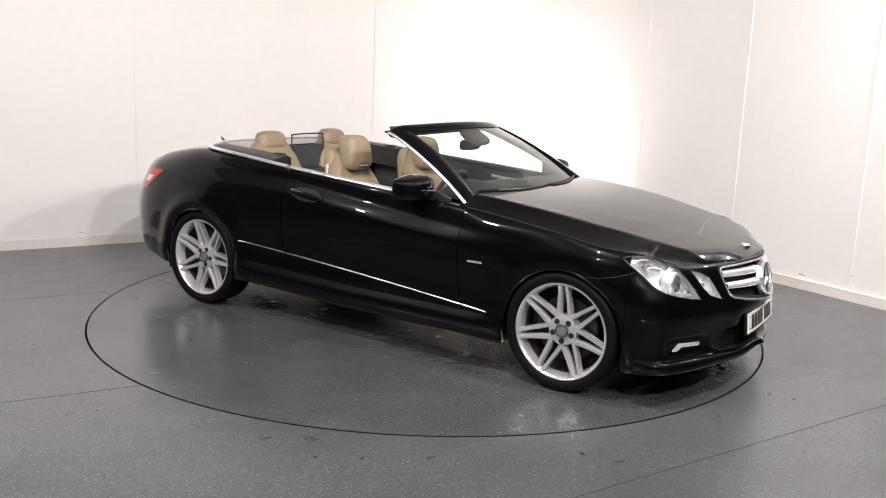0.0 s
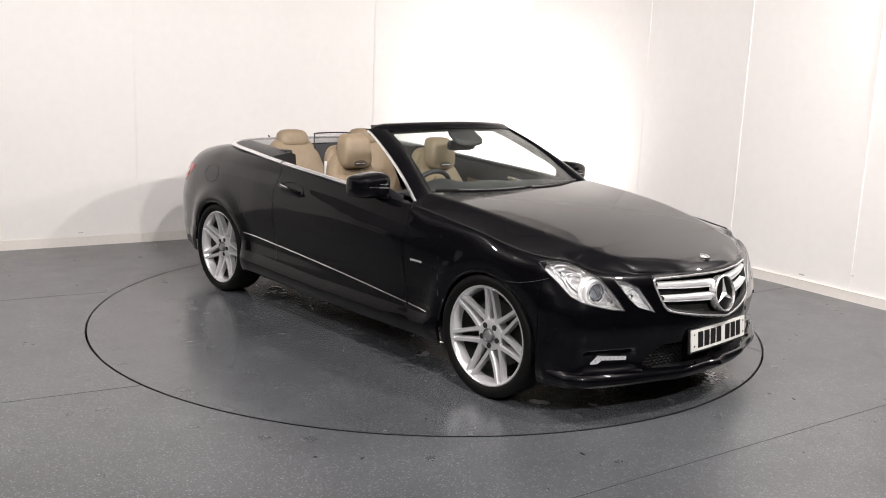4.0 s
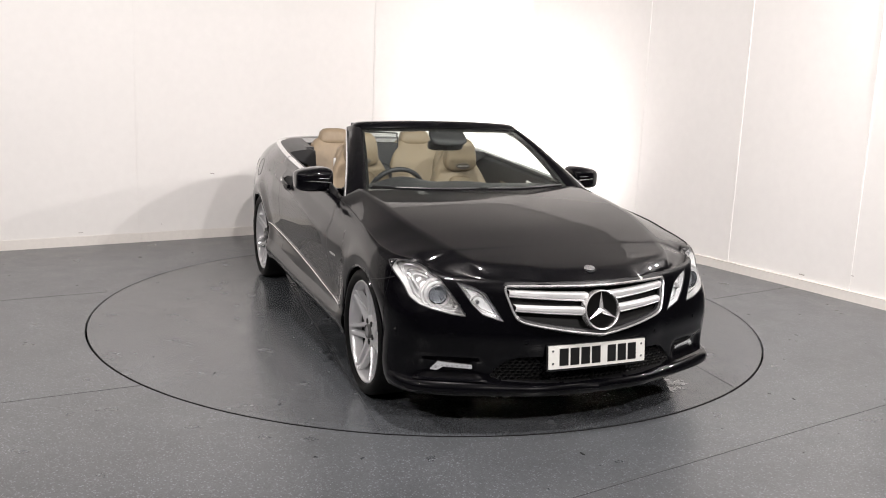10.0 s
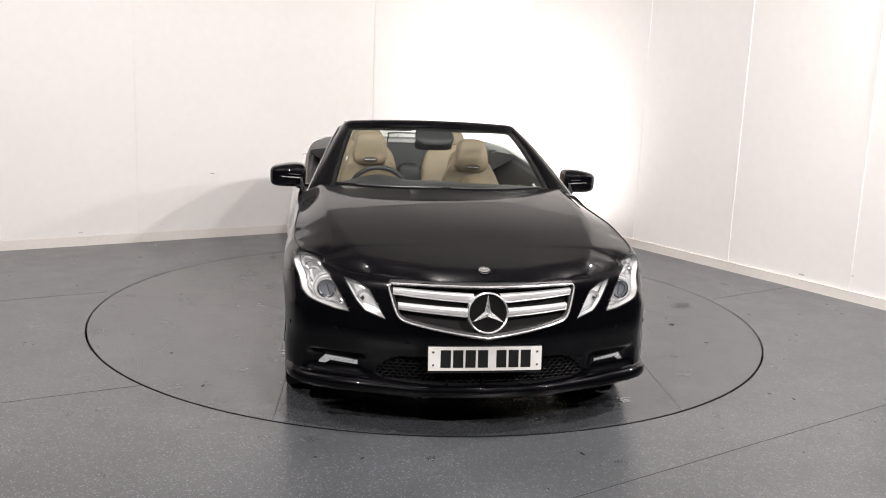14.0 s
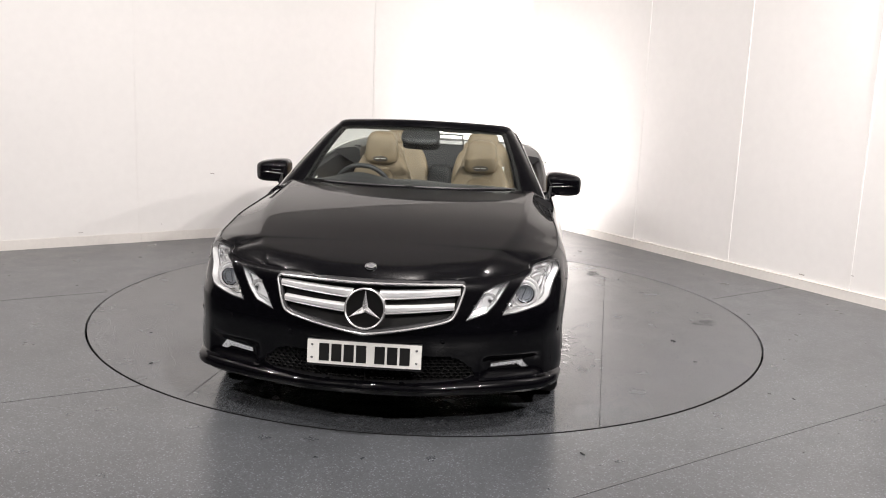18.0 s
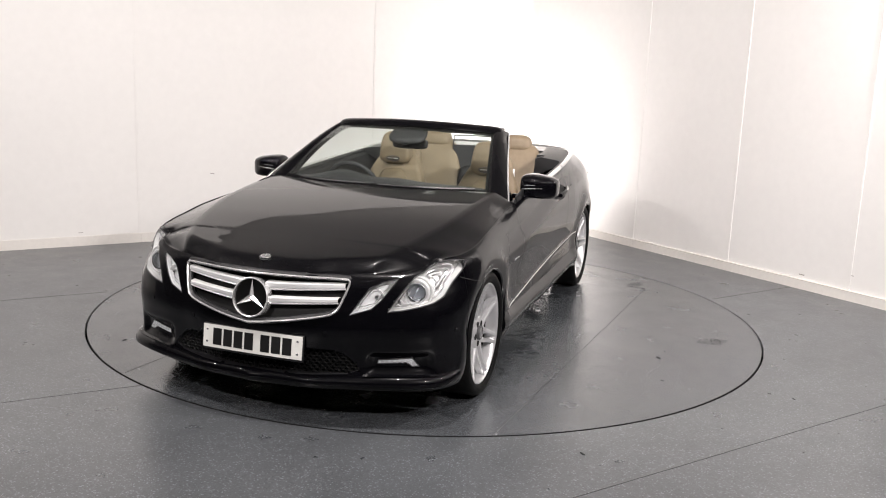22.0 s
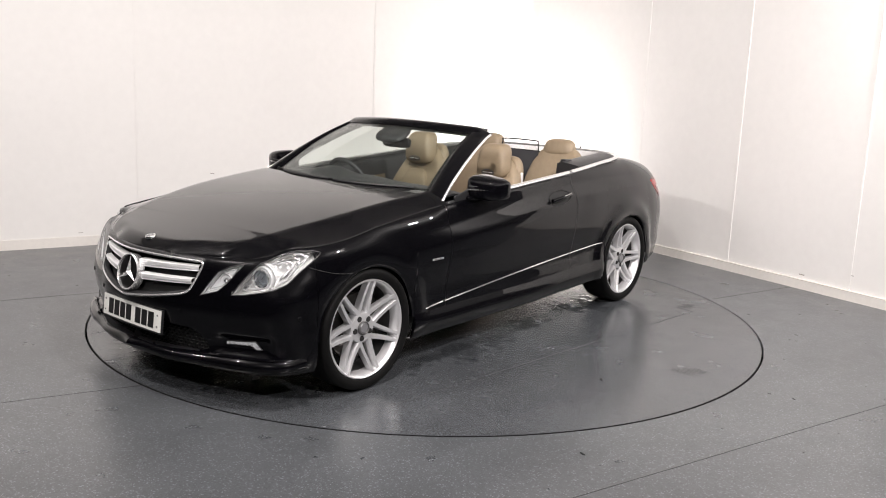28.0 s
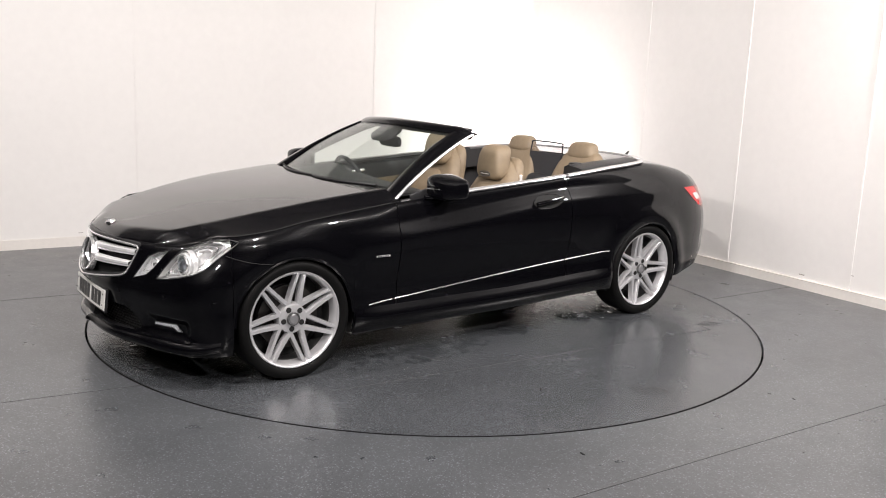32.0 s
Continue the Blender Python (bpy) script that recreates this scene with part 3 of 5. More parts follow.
SPOKE_A, SPOKE_B = spoke_mesh(-0.0178), spoke_mesh(0.0178)
HUB = make_mesh("hub", *lathe([(0.0, 0.070), (0.028, 0.070), (0.031, 0.066), (0.033, 0.061), (0.066, 0.062), (0.080, 0.057), (0.086, 0.03), (0.086, 0.0)], 48), SILVER, sharp=30)
CAP = make_mesh("centre_cap", *lathe([(0.0, 0.0745), (0.024, 0.0745), (0.027, 0.072), (0.027, 0.066)], 32), LAMP_GREY_C, sharp=30)
CAP_RING = make_mesh("cap_ring", *lathe([(0.0285, 0.072), (0.031, 0.0765), (0.0345, 0.0765), (0.037, 0.072), (0.037, 0.06)], 40), LAMP_GREY_W, sharp=40)
BOLT = make_mesh("wheel_bolt", *lathe([(0.0, 0.0640), (0.008, 0.0645), (0.0145, 0.0645), (0.0155, 0.0610), (0.0155, 0.05)], 16), DARK, sharp=30)
BRAKE = make_mesh("brake_disc", *lathe([(0.06, 0.0), (0.175, 0.0), (0.175, -0.03), (0.06, -0.03)], 40), STEEL, sharp=30)
DRUM = make_mesh("wheel_back", *lathe([(0.0, -0.06), (0.243, -0.06), (0.245, -0.08), (0.0, -0.08)], 40), DARK, sharp=30)


def build_wheel(x, y, side, spin):
    w = part("wheel", None, car, "silver multi-spoke alloy wheel with a low black tyre")
    w.matrix_basis = Matrix.Translation((x, y, 0.3255)) @ Matrix.Rotation(0 if side > 0 else math.pi, 4, "Z") @ Matrix.Rotation(radians(spin), 4, "Y")
    part("tyre", TYRE, w, "black low-profile rubber tyre")
    part("rim", RIM, w)
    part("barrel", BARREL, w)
    part("hub", HUB, w)
    part("centre_cap", CAP, w)
    part("cap_ring", CAP_RING, w)
    part("brake_disc", BRAKE, w, "grey steel brake disc")
    part("wheel_back", DRUM, w)
    for k in range(7):
        for me in (SPOKE_A, SPOKE_B):
            o = part("spoke", me, w)
            o.matrix_basis = Matrix.Rotation(2 * math.pi * k / 7, 4, "Y")
    for k in range(5):
        o = part("wheel_bolt", BOLT, w)
        a = 2 * math.pi * (k + 0.5) / 5
        o.matrix_basis = Matrix.Translation((0.056 * math.sin(a), 0, 0.056 * math.cos(a)))
    return w


for side, nm in SIDES:
    build_wheel(AXLE, side * 0.795, side, -8 if side > 0 else 0)
    build_wheel(-AXLE, side * 0.785, side, 12)

# ---------- windscreen ----------


def screen_point(u, v, out=0.0):
    """u: -1 right to 1 left, v: 0 cowl to 1 header."""
    a = abs(u)
    bx, bz, bw = 0.83 - 0.155 * a ** 2.2, 0.955 + 0.004 * a * a, 0.715
    tx, tz, tw = 0.205 - 0.115 * a ** 2.2, 1.315 - 0.025 * a * a, 0.565
    x = bx + (tx - bx) * v
    z = bz + (tz - bz) * v + 0.030 * math.sin(math.pi * v)
    y = u * (bw + (tw - bw) * v)
    return np.array((x + out * 0.50, y + out * 0.25 * u * a, z + out * 0.85))


def sheet(fn, us, vs, t, direction=None):
    return thick_sheet([[fn(u, v) for v in vs] for u in us], t, direction)


def mirrored(verts, faces, side):
    V = [(v[0], v[1] * side, v[2]) for v in verts]
    return V, (faces if side > 0 else [tuple(reversed(f)) for f in faces])


glass = part("windscreen", make_mesh("windscreen", *sheet(screen_point, np.linspace(-0.95, 0.95, 37), np.linspace(0.02, 0.955, 16), 0.005), GLASS), car, "slightly green windscreen glass")
glass.visible_shadow = False
# dark printed border of the glass, just inside it
BORDER = plain("glass_border_print", (0.008, 0.008, 0.008), 0.6, vary=0.15, spec=0.2)
part("glass_border", make_mesh("glass_border", *sheet(lambda u, v: screen_point(u, v, -0.009), np.linspace(-0.95, 0.95, 37), np.linspace(0.9, 0.955, 4), 0.002), BORDER), car)
part("glass_border", make_mesh("glass_border", *sheet(lambda u, v: screen_point(u, v, -0.009), np.linspace(-0.95, 0.95, 37), np.linspace(-0.01, 0.06, 4), 0.002), BORDER), car)
for side, nm in SIDES:
    part("glass_border", make_mesh("glass_border", *sheet(lambda u, v: screen_point(side * u, v, -0.008), np.linspace(0.915, 0.955, 3), np.linspace(0, 0.96, 14), 0.002), BORDER), car)

# header rail over the glass, rounded
rows = []
for u in np.sin(np.linspace(-math.pi / 2, math.pi / 2, 41)) * 1.045:
    a = abs(u)
    p = screen_point(u, 0.955)
    fit = math.sqrt(max(0.02, 1 - max(0, (a - 0.97) / 0.076) ** 2))
    drop = 0.012 * max(0, (a - 0.9) / 0.1) ** 2
    rows.append([p + np.array((-0.06, 0, 0.0)) + (np.array(d) - np.array((-0.06, 0, 0.0))) * fit - np.array((0, 0, drop)) for d in
                 ((0.012, 0, -0.002), (0.004, 0, 0.016), (-0.03, 0, 0.033), (-0.075, 0, 0.037), (-0.115, 0, 0.028), (-0.135, 0, 0.008), (-0.130, 0, -0.016), (-0.09, 0, -0.03), (-0.03, 0, -0.018))])
P = np.array(rows)
part("windscreen_header", make_mesh("windscreen_header", P.reshape(-1, 3), grid_faces(41, 9, False, True) + [tuple(range(9)), tuple(range(41 * 9 - 1, 40 * 9 - 1, -1))], PAINT, sharp=50), car, "black painted rail over the windscreen")
part("header_seal", make_mesh("header_seal", *tube([screen_point(u, 0.955) + np.array((-0.125, 0, 0.018)) for u in np.linspace(-0.99, 0.99, 30)], 0.009, 8), TRIM), car)

# windscreen pillars: a tapering black section with a bright strip on the outside
PILLAR = [(0.80, 0.805, 0.850), (0.72, 0.803, 0.918), (0.55, 0.748, 1.025), (0.38, 0.697, 1.115), (0.20, 0.648, 1.200), (0.06, 0.610, 1.255), (-0.03, 0.588, 1.278)]


def curve3(pts, n=10):
    Q = np.array(pts, float)
    Q = np.vstack([2 * Q[0] - Q[1], Q, 2 * Q[-1] - Q[-2]])
    out = []
    for i in range(1, len(Q) - 2):
        p0, p1, p2, p3 = Q[i - 1:i + 3]
        for t in np.linspace(0, 1, n, endpoint=False):
            out.append(0.5 * (2 * p1 + (p2 - p0) * t + (2 * p0 - 5 * p1 + 4 * p2 - p3) * t * t + (3 * p1 - p0 - 3 * p2 + p3) * t ** 3))
    out.append(Q[-2])
    return np.array(out)


PIL = curve3(PILLAR, 8)
for side, nm in SIDES:
    rows = []
    for i, p in enumerate(PIL):
        t = i / (len(PIL) - 1)
        g = screen_point(0.945, max(0.0, min(0.97, (t - 0.08) / 0.9)), 0.004)
        o = p + np.array((0.0, 0.0, 0.0))
        mid = (g * 0.5 + o * 0.5) + np.array((0.018, 0.012, 0.012))
        k = np.array((-0.045, -0.035, -0.012))
        rows.append([g, g * 0.7 + mid * 0.3 + np.array((0.004, 0, 0.006)), mid, o + np.array((0.008, 0.002, 0.002)), o, o + k * 0.6, o + k + np.array((0, -0.02, 0)), g + k])
    P = np.array(rows)
    P[..., 1] *= side
    n = len(PIL)
    F = grid_faces(n, 8, False, True) + [tuple(range(8)), tuple(range(n * 8 - 1, n * 8 - 9, -1))]
    part("windscreen_pillar", make_mesh("windscreen_pillar", P.reshape(-1, 3), F, PAINT, sharp=45), car)
    strip = PIL[6:-3] + np.array((0.004, 0.006, 0.001))
    V, F = tube(strip, np.linspace(0.0105, 0.008, len(strip)), 8, flat=0.55, up=(0.3, 0.95, 0.1))
    part("pillar_trim", make_mesh("pillar_trim", *mirrored(V, F, side), BRIGHT), car, "bright chrome strip up the windscreen pillar")

# waist line trim, round the cabin in one bow
BELT = [(0.735, 0.842, 0.912), (0.45, 0.8425, 0.936), (0.17, 0.842, 0.959), (-0.38, 0.836, 0.999), (-0.75, 0.822, 1.027), (-1.04, 0.800, 1.051), (-1.25, 0.775, 1.064), (-1.42, 0.728, 1.073), (-1.53, 0.640, 1.079), (-1.60, 0.48, 1.083), (-1.63, 0.25, 1.086), (-1.635, 0.0, 1.087)]
BC = curve3(BELT, 12)
for side, nm in SIDES:
    for a, b, label in ((9, 43, "bright chrome strip along the door top"), (43, len(BC), "bright chrome strip curving behind the rear seats")):
        V, F = tube(BC[a:b] + np.array((0, 0, 0.004 if a < 20 else 0.0045)), 0.0180, 10, flat=0.72)
        part("waist_trim", make_mesh("waist_trim", *mirrored(V, F, side), BRIGHT), car, label)

# inner edge: black rubber along the door top and dark cabin sides
for side, nm in SIDES:
    V, F = tube(BC[2:62] + np.array((0, -0.024, -0.004)), 0.014, 8)
    part("door_seal", make_mesh("door_seal", *mirrored(V, F, side), TRIM), car)
    rows = []
    for p in BC[0:64:3]:
        rows.append([(p[0], p[1] - 0.03, p[2] - 0.012), (p[0], p[1] - 0.06, p[2] - 0.03), (p[0], p[1] - 0.085, p[2] - 0.12), (p[0], p[1] - 0.09, p[2] - 0.3), (p[0], p[1] - 0.08, 0.34)])
    V, F = thick_sheet(rows, 0.006)
    part("door_card", make_mesh("door_card", *mirrored(V, F, side), CABIN), car, "black inner door lining")
    rows = [[(x, 0.757, z + 0.008 * math.sin(3 * x)) for z in np.linspace(0.60, 0.80 + 0.09 * (0.3 - x) / 0.9, 5)] for x in np.linspace(0.30, -0.45, 12)]
    V, F = thick_sheet(rows, 0.012)
    part("door_insert", make_mesh("door_insert", *mirrored(V, F, side), LEATHER), car, "tan leather insert of the door lining")
    V, F = tube([(0.30, 0.752, 0.880), (0.20, 0.742, 0.888), (0.06, 0.742, 0.900), (-0.02, 0.750, 0.906)], 0.013, 8)
    part("inner_handle", make_mesh("inner_handle", *mirrored(V, F, side), CHROME), car, "chrome inner door handle")
    bm = rounded_box((0.62, 0.07, 0.05), 0.02, (-0.08, side * 0.735, 0.70))
    part("armrest", from_bm("armrest", bm, CABIN), car)

# ---------- outside mirrors ----------
SMOKE = plain("smoked_indicator_lens", (0.07, 0.07, 0.075), 0.3, vary=0.1)
for side, nm in SIDES:
    def shape(p):
        q = p.copy()
        q.x *= 1.0 - 0.28 * max(0, p.y / 0.11)
        if p.z > 0:
            q.z *= 1.10 - 0.36 * min(1.0, max(0.0, (p.y / 0.11 + 0.35) / 1.35)) ** 1.3 - 0.22 * max(0, p.x / 0.09) ** 2
        q.x -= 0.030 * max(0, p.y / 0.11) ** 2
        return q + Vector((0.435, 0.922, 0.996))
    V, F = pillow((0.180, 0.218, 0.136), 5.0, 36, 24, shape)
    m = part("wing_mirror", make_mesh("wing_mirror", *mirrored(V, F, side), PAINT), car, "glossy black wing mirror with an indicator strip")
    V, F = tube([(0.528, 0.835, 0.985), (0.5255, 0.90, 0.990), (0.506, 0.96, 0.991), (0.478, 1.002, 0.989)], 0.0030, 8)
    part("indicator_lens", make_mesh("indicator_lens", *mirrored(V, F, side), SMOKE), m)
    V, F = tube([(0.527, 0.85, 1.008), (0.5225, 0.92, 1.010), (0.500, 0.97, 1.009)], 0.0022, 6)
    part("indicator_lens", make_mesh("indicator_lens", *mirrored(V, F, side), SMOKE), m)
    for (ax, ay, az), (bx, by, bz) in (((0.5265, 0.853, 0.988), (0.5258, 0.898, 0.991)), ((0.5255, 0.906, 0.991), (0.5080, 0.956, 0.992)), ((0.5055, 0.963, 0.992), (0.4830, 0.996, 0.990))):
        for k in range(3):
            a, b = k / 3 + 0.06, (k + 1) / 3 - 0.06
            V, F = tube([(ax + (bx - ax) * t, ay + (by - ay) * t, az + (bz - az) * t) for t in (a, (a + b) / 2, b)], 0.0030, 6)
            part("indicator_led", make_mesh("indicator_led", *mirrored([(x + 0.0022, y + 0.001, z) for x, y, z in V], F, side), CHROME), m)
    bm = rounded_box((0.115, 0.150, 0.020), 0.009, (0.428, side * 0.890, 0.937))
    part("mirror_base", from_bm("mirror_base", bm, TRIM), m)
    bm = rounded_box((0.075, 0.10, 0.026), 0.010, (0.50, side * 0.825, 0.938), (0, 0, side * -14))
    part("mirror_foot", from_bm("mirror_foot", bm, PAINT), m)
    bm = rounded_box((0.006, 0.165, 0.095), 0.002, (0.363, side * 0.91, 0.998), (0, 0, side * 6))
    part("mirror_glass", from_bm("mirror_glass", bm, MIRROR), m)
    bm = rounded_box((0.115, 0.012, 0.05), 0.005, (0.575, side * 0.835, 0.945), (0, 18, side * -8))
    part("mirror_triangle", from_bm("mirror_triangle", bm, TRIM), m)

# ---------- pieces on the skin ----------


def on_skin(s, z, side, out=0.0):
    p = skin(s, z, out if out else 1e-6)
    return (float(p[0]), float(p[1]) * side, float(p[2]))


def patch(name, poly, side, out, mat, step=0.012, label="", parent=None):
    """A piece of the skin inside an outline, lifted or sunk by out."""
    p = np.array(poly)
    S = np.arange(p[:, 0].min() - step, p[:, 0].max() + step * 1.01, step)
    Z = np.arange(p[:, 1].min() - step, p[:, 1].max() + step * 1.01, step)
    SS, ZZ = np.meshgrid(S, Z, indexing="ij")
    for i in range(len(S)):
        for j in range(len(Z)):
            d, a, b = nearest_on(poly, SS[i, j], ZZ[i, j])
            if d < step * 0.62 or not inside(poly, SS[i, j], ZZ[i, j]) and d < step * 1.5:
                SS[i, j], ZZ[i, j] = a, b
    P = skin(SS, ZZ, out if out else 1e-6)
    P[..., 1] *= side
    F = []
    nz = len(Z)
    for f in grid_faces(len(S), nz):
        cs = [divmod(k, nz) for k in f]
        ms, mz = sum(SS[c] for c in cs) / 4, sum(ZZ[c] for c in cs) / 4
        if inside(poly, ms, mz):
            F.append(f if side > 0 else tuple(reversed(f)))
    used = sorted({k for f in F for k in f})
    idx = {k: i for i, k in enumerate(used)}
    V = P.reshape(-1, 3)[used]
    return part(name, make_mesh(name, V, [tuple(idx[k] for k in f) for f in F], mat, sharp=50), parent or car, label)


def rim_wall(name, poly, side, out_a, out_b, mat, parent, n=6):
    """The wall of an opening between two depths."""
    p = []
    for (a, b), (c, d) in zip(poly, poly[1:] + poly[:1]):
        for t in np.linspace(0, 1, n, endpoint=False):
            p.append((a + (c - a) * t, b + (d - b) * t))
    V = [on_skin(a, b, side, o) for a, b in p for o in (out_a, out_b)]
    return part(name, make_mesh(name, V, grid_faces(len(p), 2, True, False), mat), parent)


def outline_tube(name, poly, side, out, r, mat, parent, n=5, label=""):
    p = []
    for (a, b), (c, d) in zip(poly, poly[1:] + poly[:1]):
        for t in np.linspace(0, 1, n, endpoint=False):
            p.append(on_skin(a + (c - a) * t, b + (d - b) * t, side, out))
    V, F = tube(p, r, 6, closed=True, up=(0.7, 0.5 * side, 0.5))
    return part(name, make_mesh(name, V, F, mat), parent, label)


def disc_at(name, prof, at, aim, mat, parent, sides=32, label=""):
    """A lathed piece at a place, facing aim."""
    V, F = lathe(prof, sides, "z")
    ob = part(name, make_mesh(name, V, F, mat, sharp=35), parent, label)
    ob.matrix_basis = Matrix.Translation(at) @ Vector(aim).to_track_quat("Z", "Y").to_matrix().to_4x4()
    return ob


LAMP_BOWL = plain("lamp_inner_silver", (0.74, 0.74, 0.73), 0.24, 0.40, vary=0.10, scale=90)
LAMP_GREY = plain("lamp_inner_grey", (0.58, 0.58, 0.59), 0.35, 0.4, vary=0.15, scale=90)
DAY_WHITE = plain("white_lamp_inner", (0.74, 0.75, 0.75), 0.35, 0.1, vary=0.05, scale=90)
BULB = see_through("projector_glass", (0.80, 0.83, 0.86))
for side, nm in SIDES:
    lamp = part("headlight", None, car, "clear twin headlight with a projector lens")
    patch("lens", LAMP_BIG, side, 0.001, LENS, label="clear headlight lens", parent=lamp).visible_shadow = False
    patch("reflector", LAMP_BIG, side, -0.060, LAMP_BOWL, parent=lamp)
    rim_wall("bezel", LAMP_BIG, side, -0.002, -0.060, LAMP_BOWL, lamp)
    outline_tube("lamp_seal", LAMP_BIG, side, -0.002, 0.0035, TRIM, lamp)
    at, aim = (1.912, side * 0.705, 0.642), (1.0, side * 0.22, 0.04)
    disc_at("projector_ring", [(0.035, 0.002), (0.038, 0.013), (0.044, 0.014), (0.047, 0.008), (0.048, -0.03)], at, aim, CHROME, lamp)
    disc_at("projector_collar", [(0.048, 0.0), (0.051, 0.006), (0.058, 0.007), (0.061, 0.001), (0.062, -0.03)], at, aim, SLAT, lamp)
    disc_at("projector_lens", [(0.0, 0.024), (0.011, 0.0225), (0.022, 0.017), (0.030, 0.009), (0.035, 0.0), (0.035, -0.01)], at, aim, BULB, lamp)
    disc_at("projector_back", [(0.0, -0.012), (0.036, -0.012), (0.036, -0.02)], at, aim, LAMP_GREY, lamp)
    disc_at("reflector_bowl", [(0.061, -0.015), (0.068, -0.006), (0.074, -0.002), (0.076, -0.008), (0.078, -0.03)], at, aim, LAMP_BOWL, lamp)
    for r, a0, a1, m_ in ((0.098, 20, 150, LAMP_GREY), (0.122, 30, 140, CHROME), (0.145, 40, 130, LAMP_GREY)):
        pts = []
        for a in np.linspace(radians(a0), radians(a1), 14):
            yy, zz = 0.705 + r * math.sin(a) * 0.78, 0.642 + r * math.cos(a - 0.9) * 0.80
            pts.append((1.90 - 1.1 * max(0, yy - 0.70) - 0.25 * (zz - 0.64), side * yy, zz))
        V, F = tube(pts, 0.0075, 6, flat=0.5)
        part("lamp_rib", make_mesh("lamp_rib", V, F, m_), lamp)
    disc_at("side_bulb", [(0.0, 0.02), (0.012, 0.015), (0.018, 0.0), (0.018, -0.02)], (1.955, side * 0.635, 0.592), aim, CHROME, lamp, 20)
    ca, cb = np.mean(LAMP_BIG, axis=0)
    for f_, m_ in ((0.88, CHROME), (0.74, LAMP_GREY), (0.58, CHROME)):
        outline_tube("lamp_contour", [(ca + 0.02 + (a - ca - 0.02) * f_, cb + (b - cb) * f_) for a, b in LAMP_BIG], side, -0.030 - 0.02 * (0.88 - f_), 0.0022, m_, lamp)
    small = part("inner_headlight", None, car, "clear narrow inner headlight beside the grille")
    patch("lens", LAMP_SMALL, side, 0.001, LENS, parent=small).visible_shadow = False
    patch("reflector", LAMP_SMALL, side, -0.030, DAY_WHITE, parent=small)
    rim_wall("bezel", LAMP_SMALL, side, -0.002, -0.030, DAY_WHITE, small)
    outline_tube("lamp_seal", LAMP_SMALL, side, -0.002, 0.003, TRIM, small)
    ca, cb = np.mean(LAMP_SMALL, axis=0)
    for f_ in (0.85, 0.66):
        outline_tube("lamp_contour", [(ca + (a - ca) * f_, cb + (b - cb) * f_) for a, b in LAMP_SMALL], side, -0.024, 0.0020, CHROME, small)
    at = (2.005, side * 0.545, 0.620)
    disc_at("bulb_bowl", [(0.0, -0.01), (0.018, -0.012), (0.030, -0.002), (0.034, 0.004), (0.036, -0.004), (0.036, -0.02)], at, aim, LAMP_BOWL, small, 28)
    disc_at("bulb_shield", [(0.0, 0.012), (0.008, 0.010), (0.012, 0.002), (0.012, -0.01)], at, aim, CHROME, small, 20)
    day = part("daytime_lamp", None, car, "narrow clear daytime running lamp with a bent end")
    def bar(q, v, o):
        lo_, hi_ = np.interp(q, (0.597, 0.733, 0.762, 0.795), (0.308, 0.314, 0.296, 0.297)), np.interp(q, (0.60, 0.76, 0.795), (0.327, 0.338, 0.303))
        return on_skin(q, lo_ + (hi_ - lo_) * v, side, o)
    QS = np.concatenate([np.linspace(0.598, 0.733, 12), np.linspace(0.738, 0.795, 9)])
    part("reflector", make_mesh("reflector", *sheet(lambda q, v: bar(q, v, 0.0025), QS, np.linspace(0, 1, 4), 0.003), DAY_WHITE), day)
    part("lens", make_mesh("lens", *sheet(lambda q, v: bar(q, v, 0.0075), QS, np.linspace(0, 1, 4), 0.0015), LENS), day).visible_shadow = False
    outline_tube("lamp_frame", LAMP_DAY, side, 0.002, 0.0030, TRIM, day)
    for k in range(6):
        a = 0.618 + k * 0.024
        disc_at("diode", [(0.0, 0.006), (0.005, 0.005), (0.007, 0.0), (0.007, -0.004)], on_skin(a, 0.3205 - 0.0004 * k, side, 0.001), (1, side * 0.4, 0), LAMP_GREY, day, 12)
    disc_at("diode", [(0.0, 0.006), (0.007, 0.005), (0.010, 0.0), (0.010, -0.004)], on_skin(0.768, 0.312, side, 0.001), (1, side * 0.6, 0), LAMP_GREY, day, 14)
    # dark scoop and blade below the lamp
    rows = []
    for a in np.linspace(0.53, 0.87, 20):
        rows.append([on_skin(a, z, side, o) for z, o in ((0.262, 0.002), (0.268, 0.018), (0.262, 0.022), (0.254, 0.016), (0.250, 0.002))])
    part("bumper_blade", make_mesh("bumper_blade", np.array(rows).reshape(-1, 3), grid_faces(20, 5), PAINT), car)
    # parking sensors
    for a, z in ((0.355, 0.455), (0.70, 0.475), (0.99, 0.46)):
        disc_at("parking_sensor", [(0.0, 0.003), (0.009, 0.0028), (0.011, 0.001), (0.0115, -0.002), (0.0145, -0.0015)], on_skin(a, z, side, 0.001), (on_skin(a, z, side, 0.1)[0] - on_skin(a, z, side, 0.001)[0], on_skin(a, z, side, 0.1)[1] - on_skin(a, z, side, 0.001)[1], 0), PAINT, car, 20)
    # tail lamp
    tail = part("tail_lamp", None, car, "red wraparound tail lamp with a clear band")
    patch("red_lens", TAIL, side, 0.003, RED_LENS, 0.02, parent=tail)
    patch("clear_band", [(4.77, 0.842), (4.87, 0.842), (4.935, 0.795), (4.83, 0.792)], side, 0.006, LAMP_BOWL, 0.012, parent=tail)
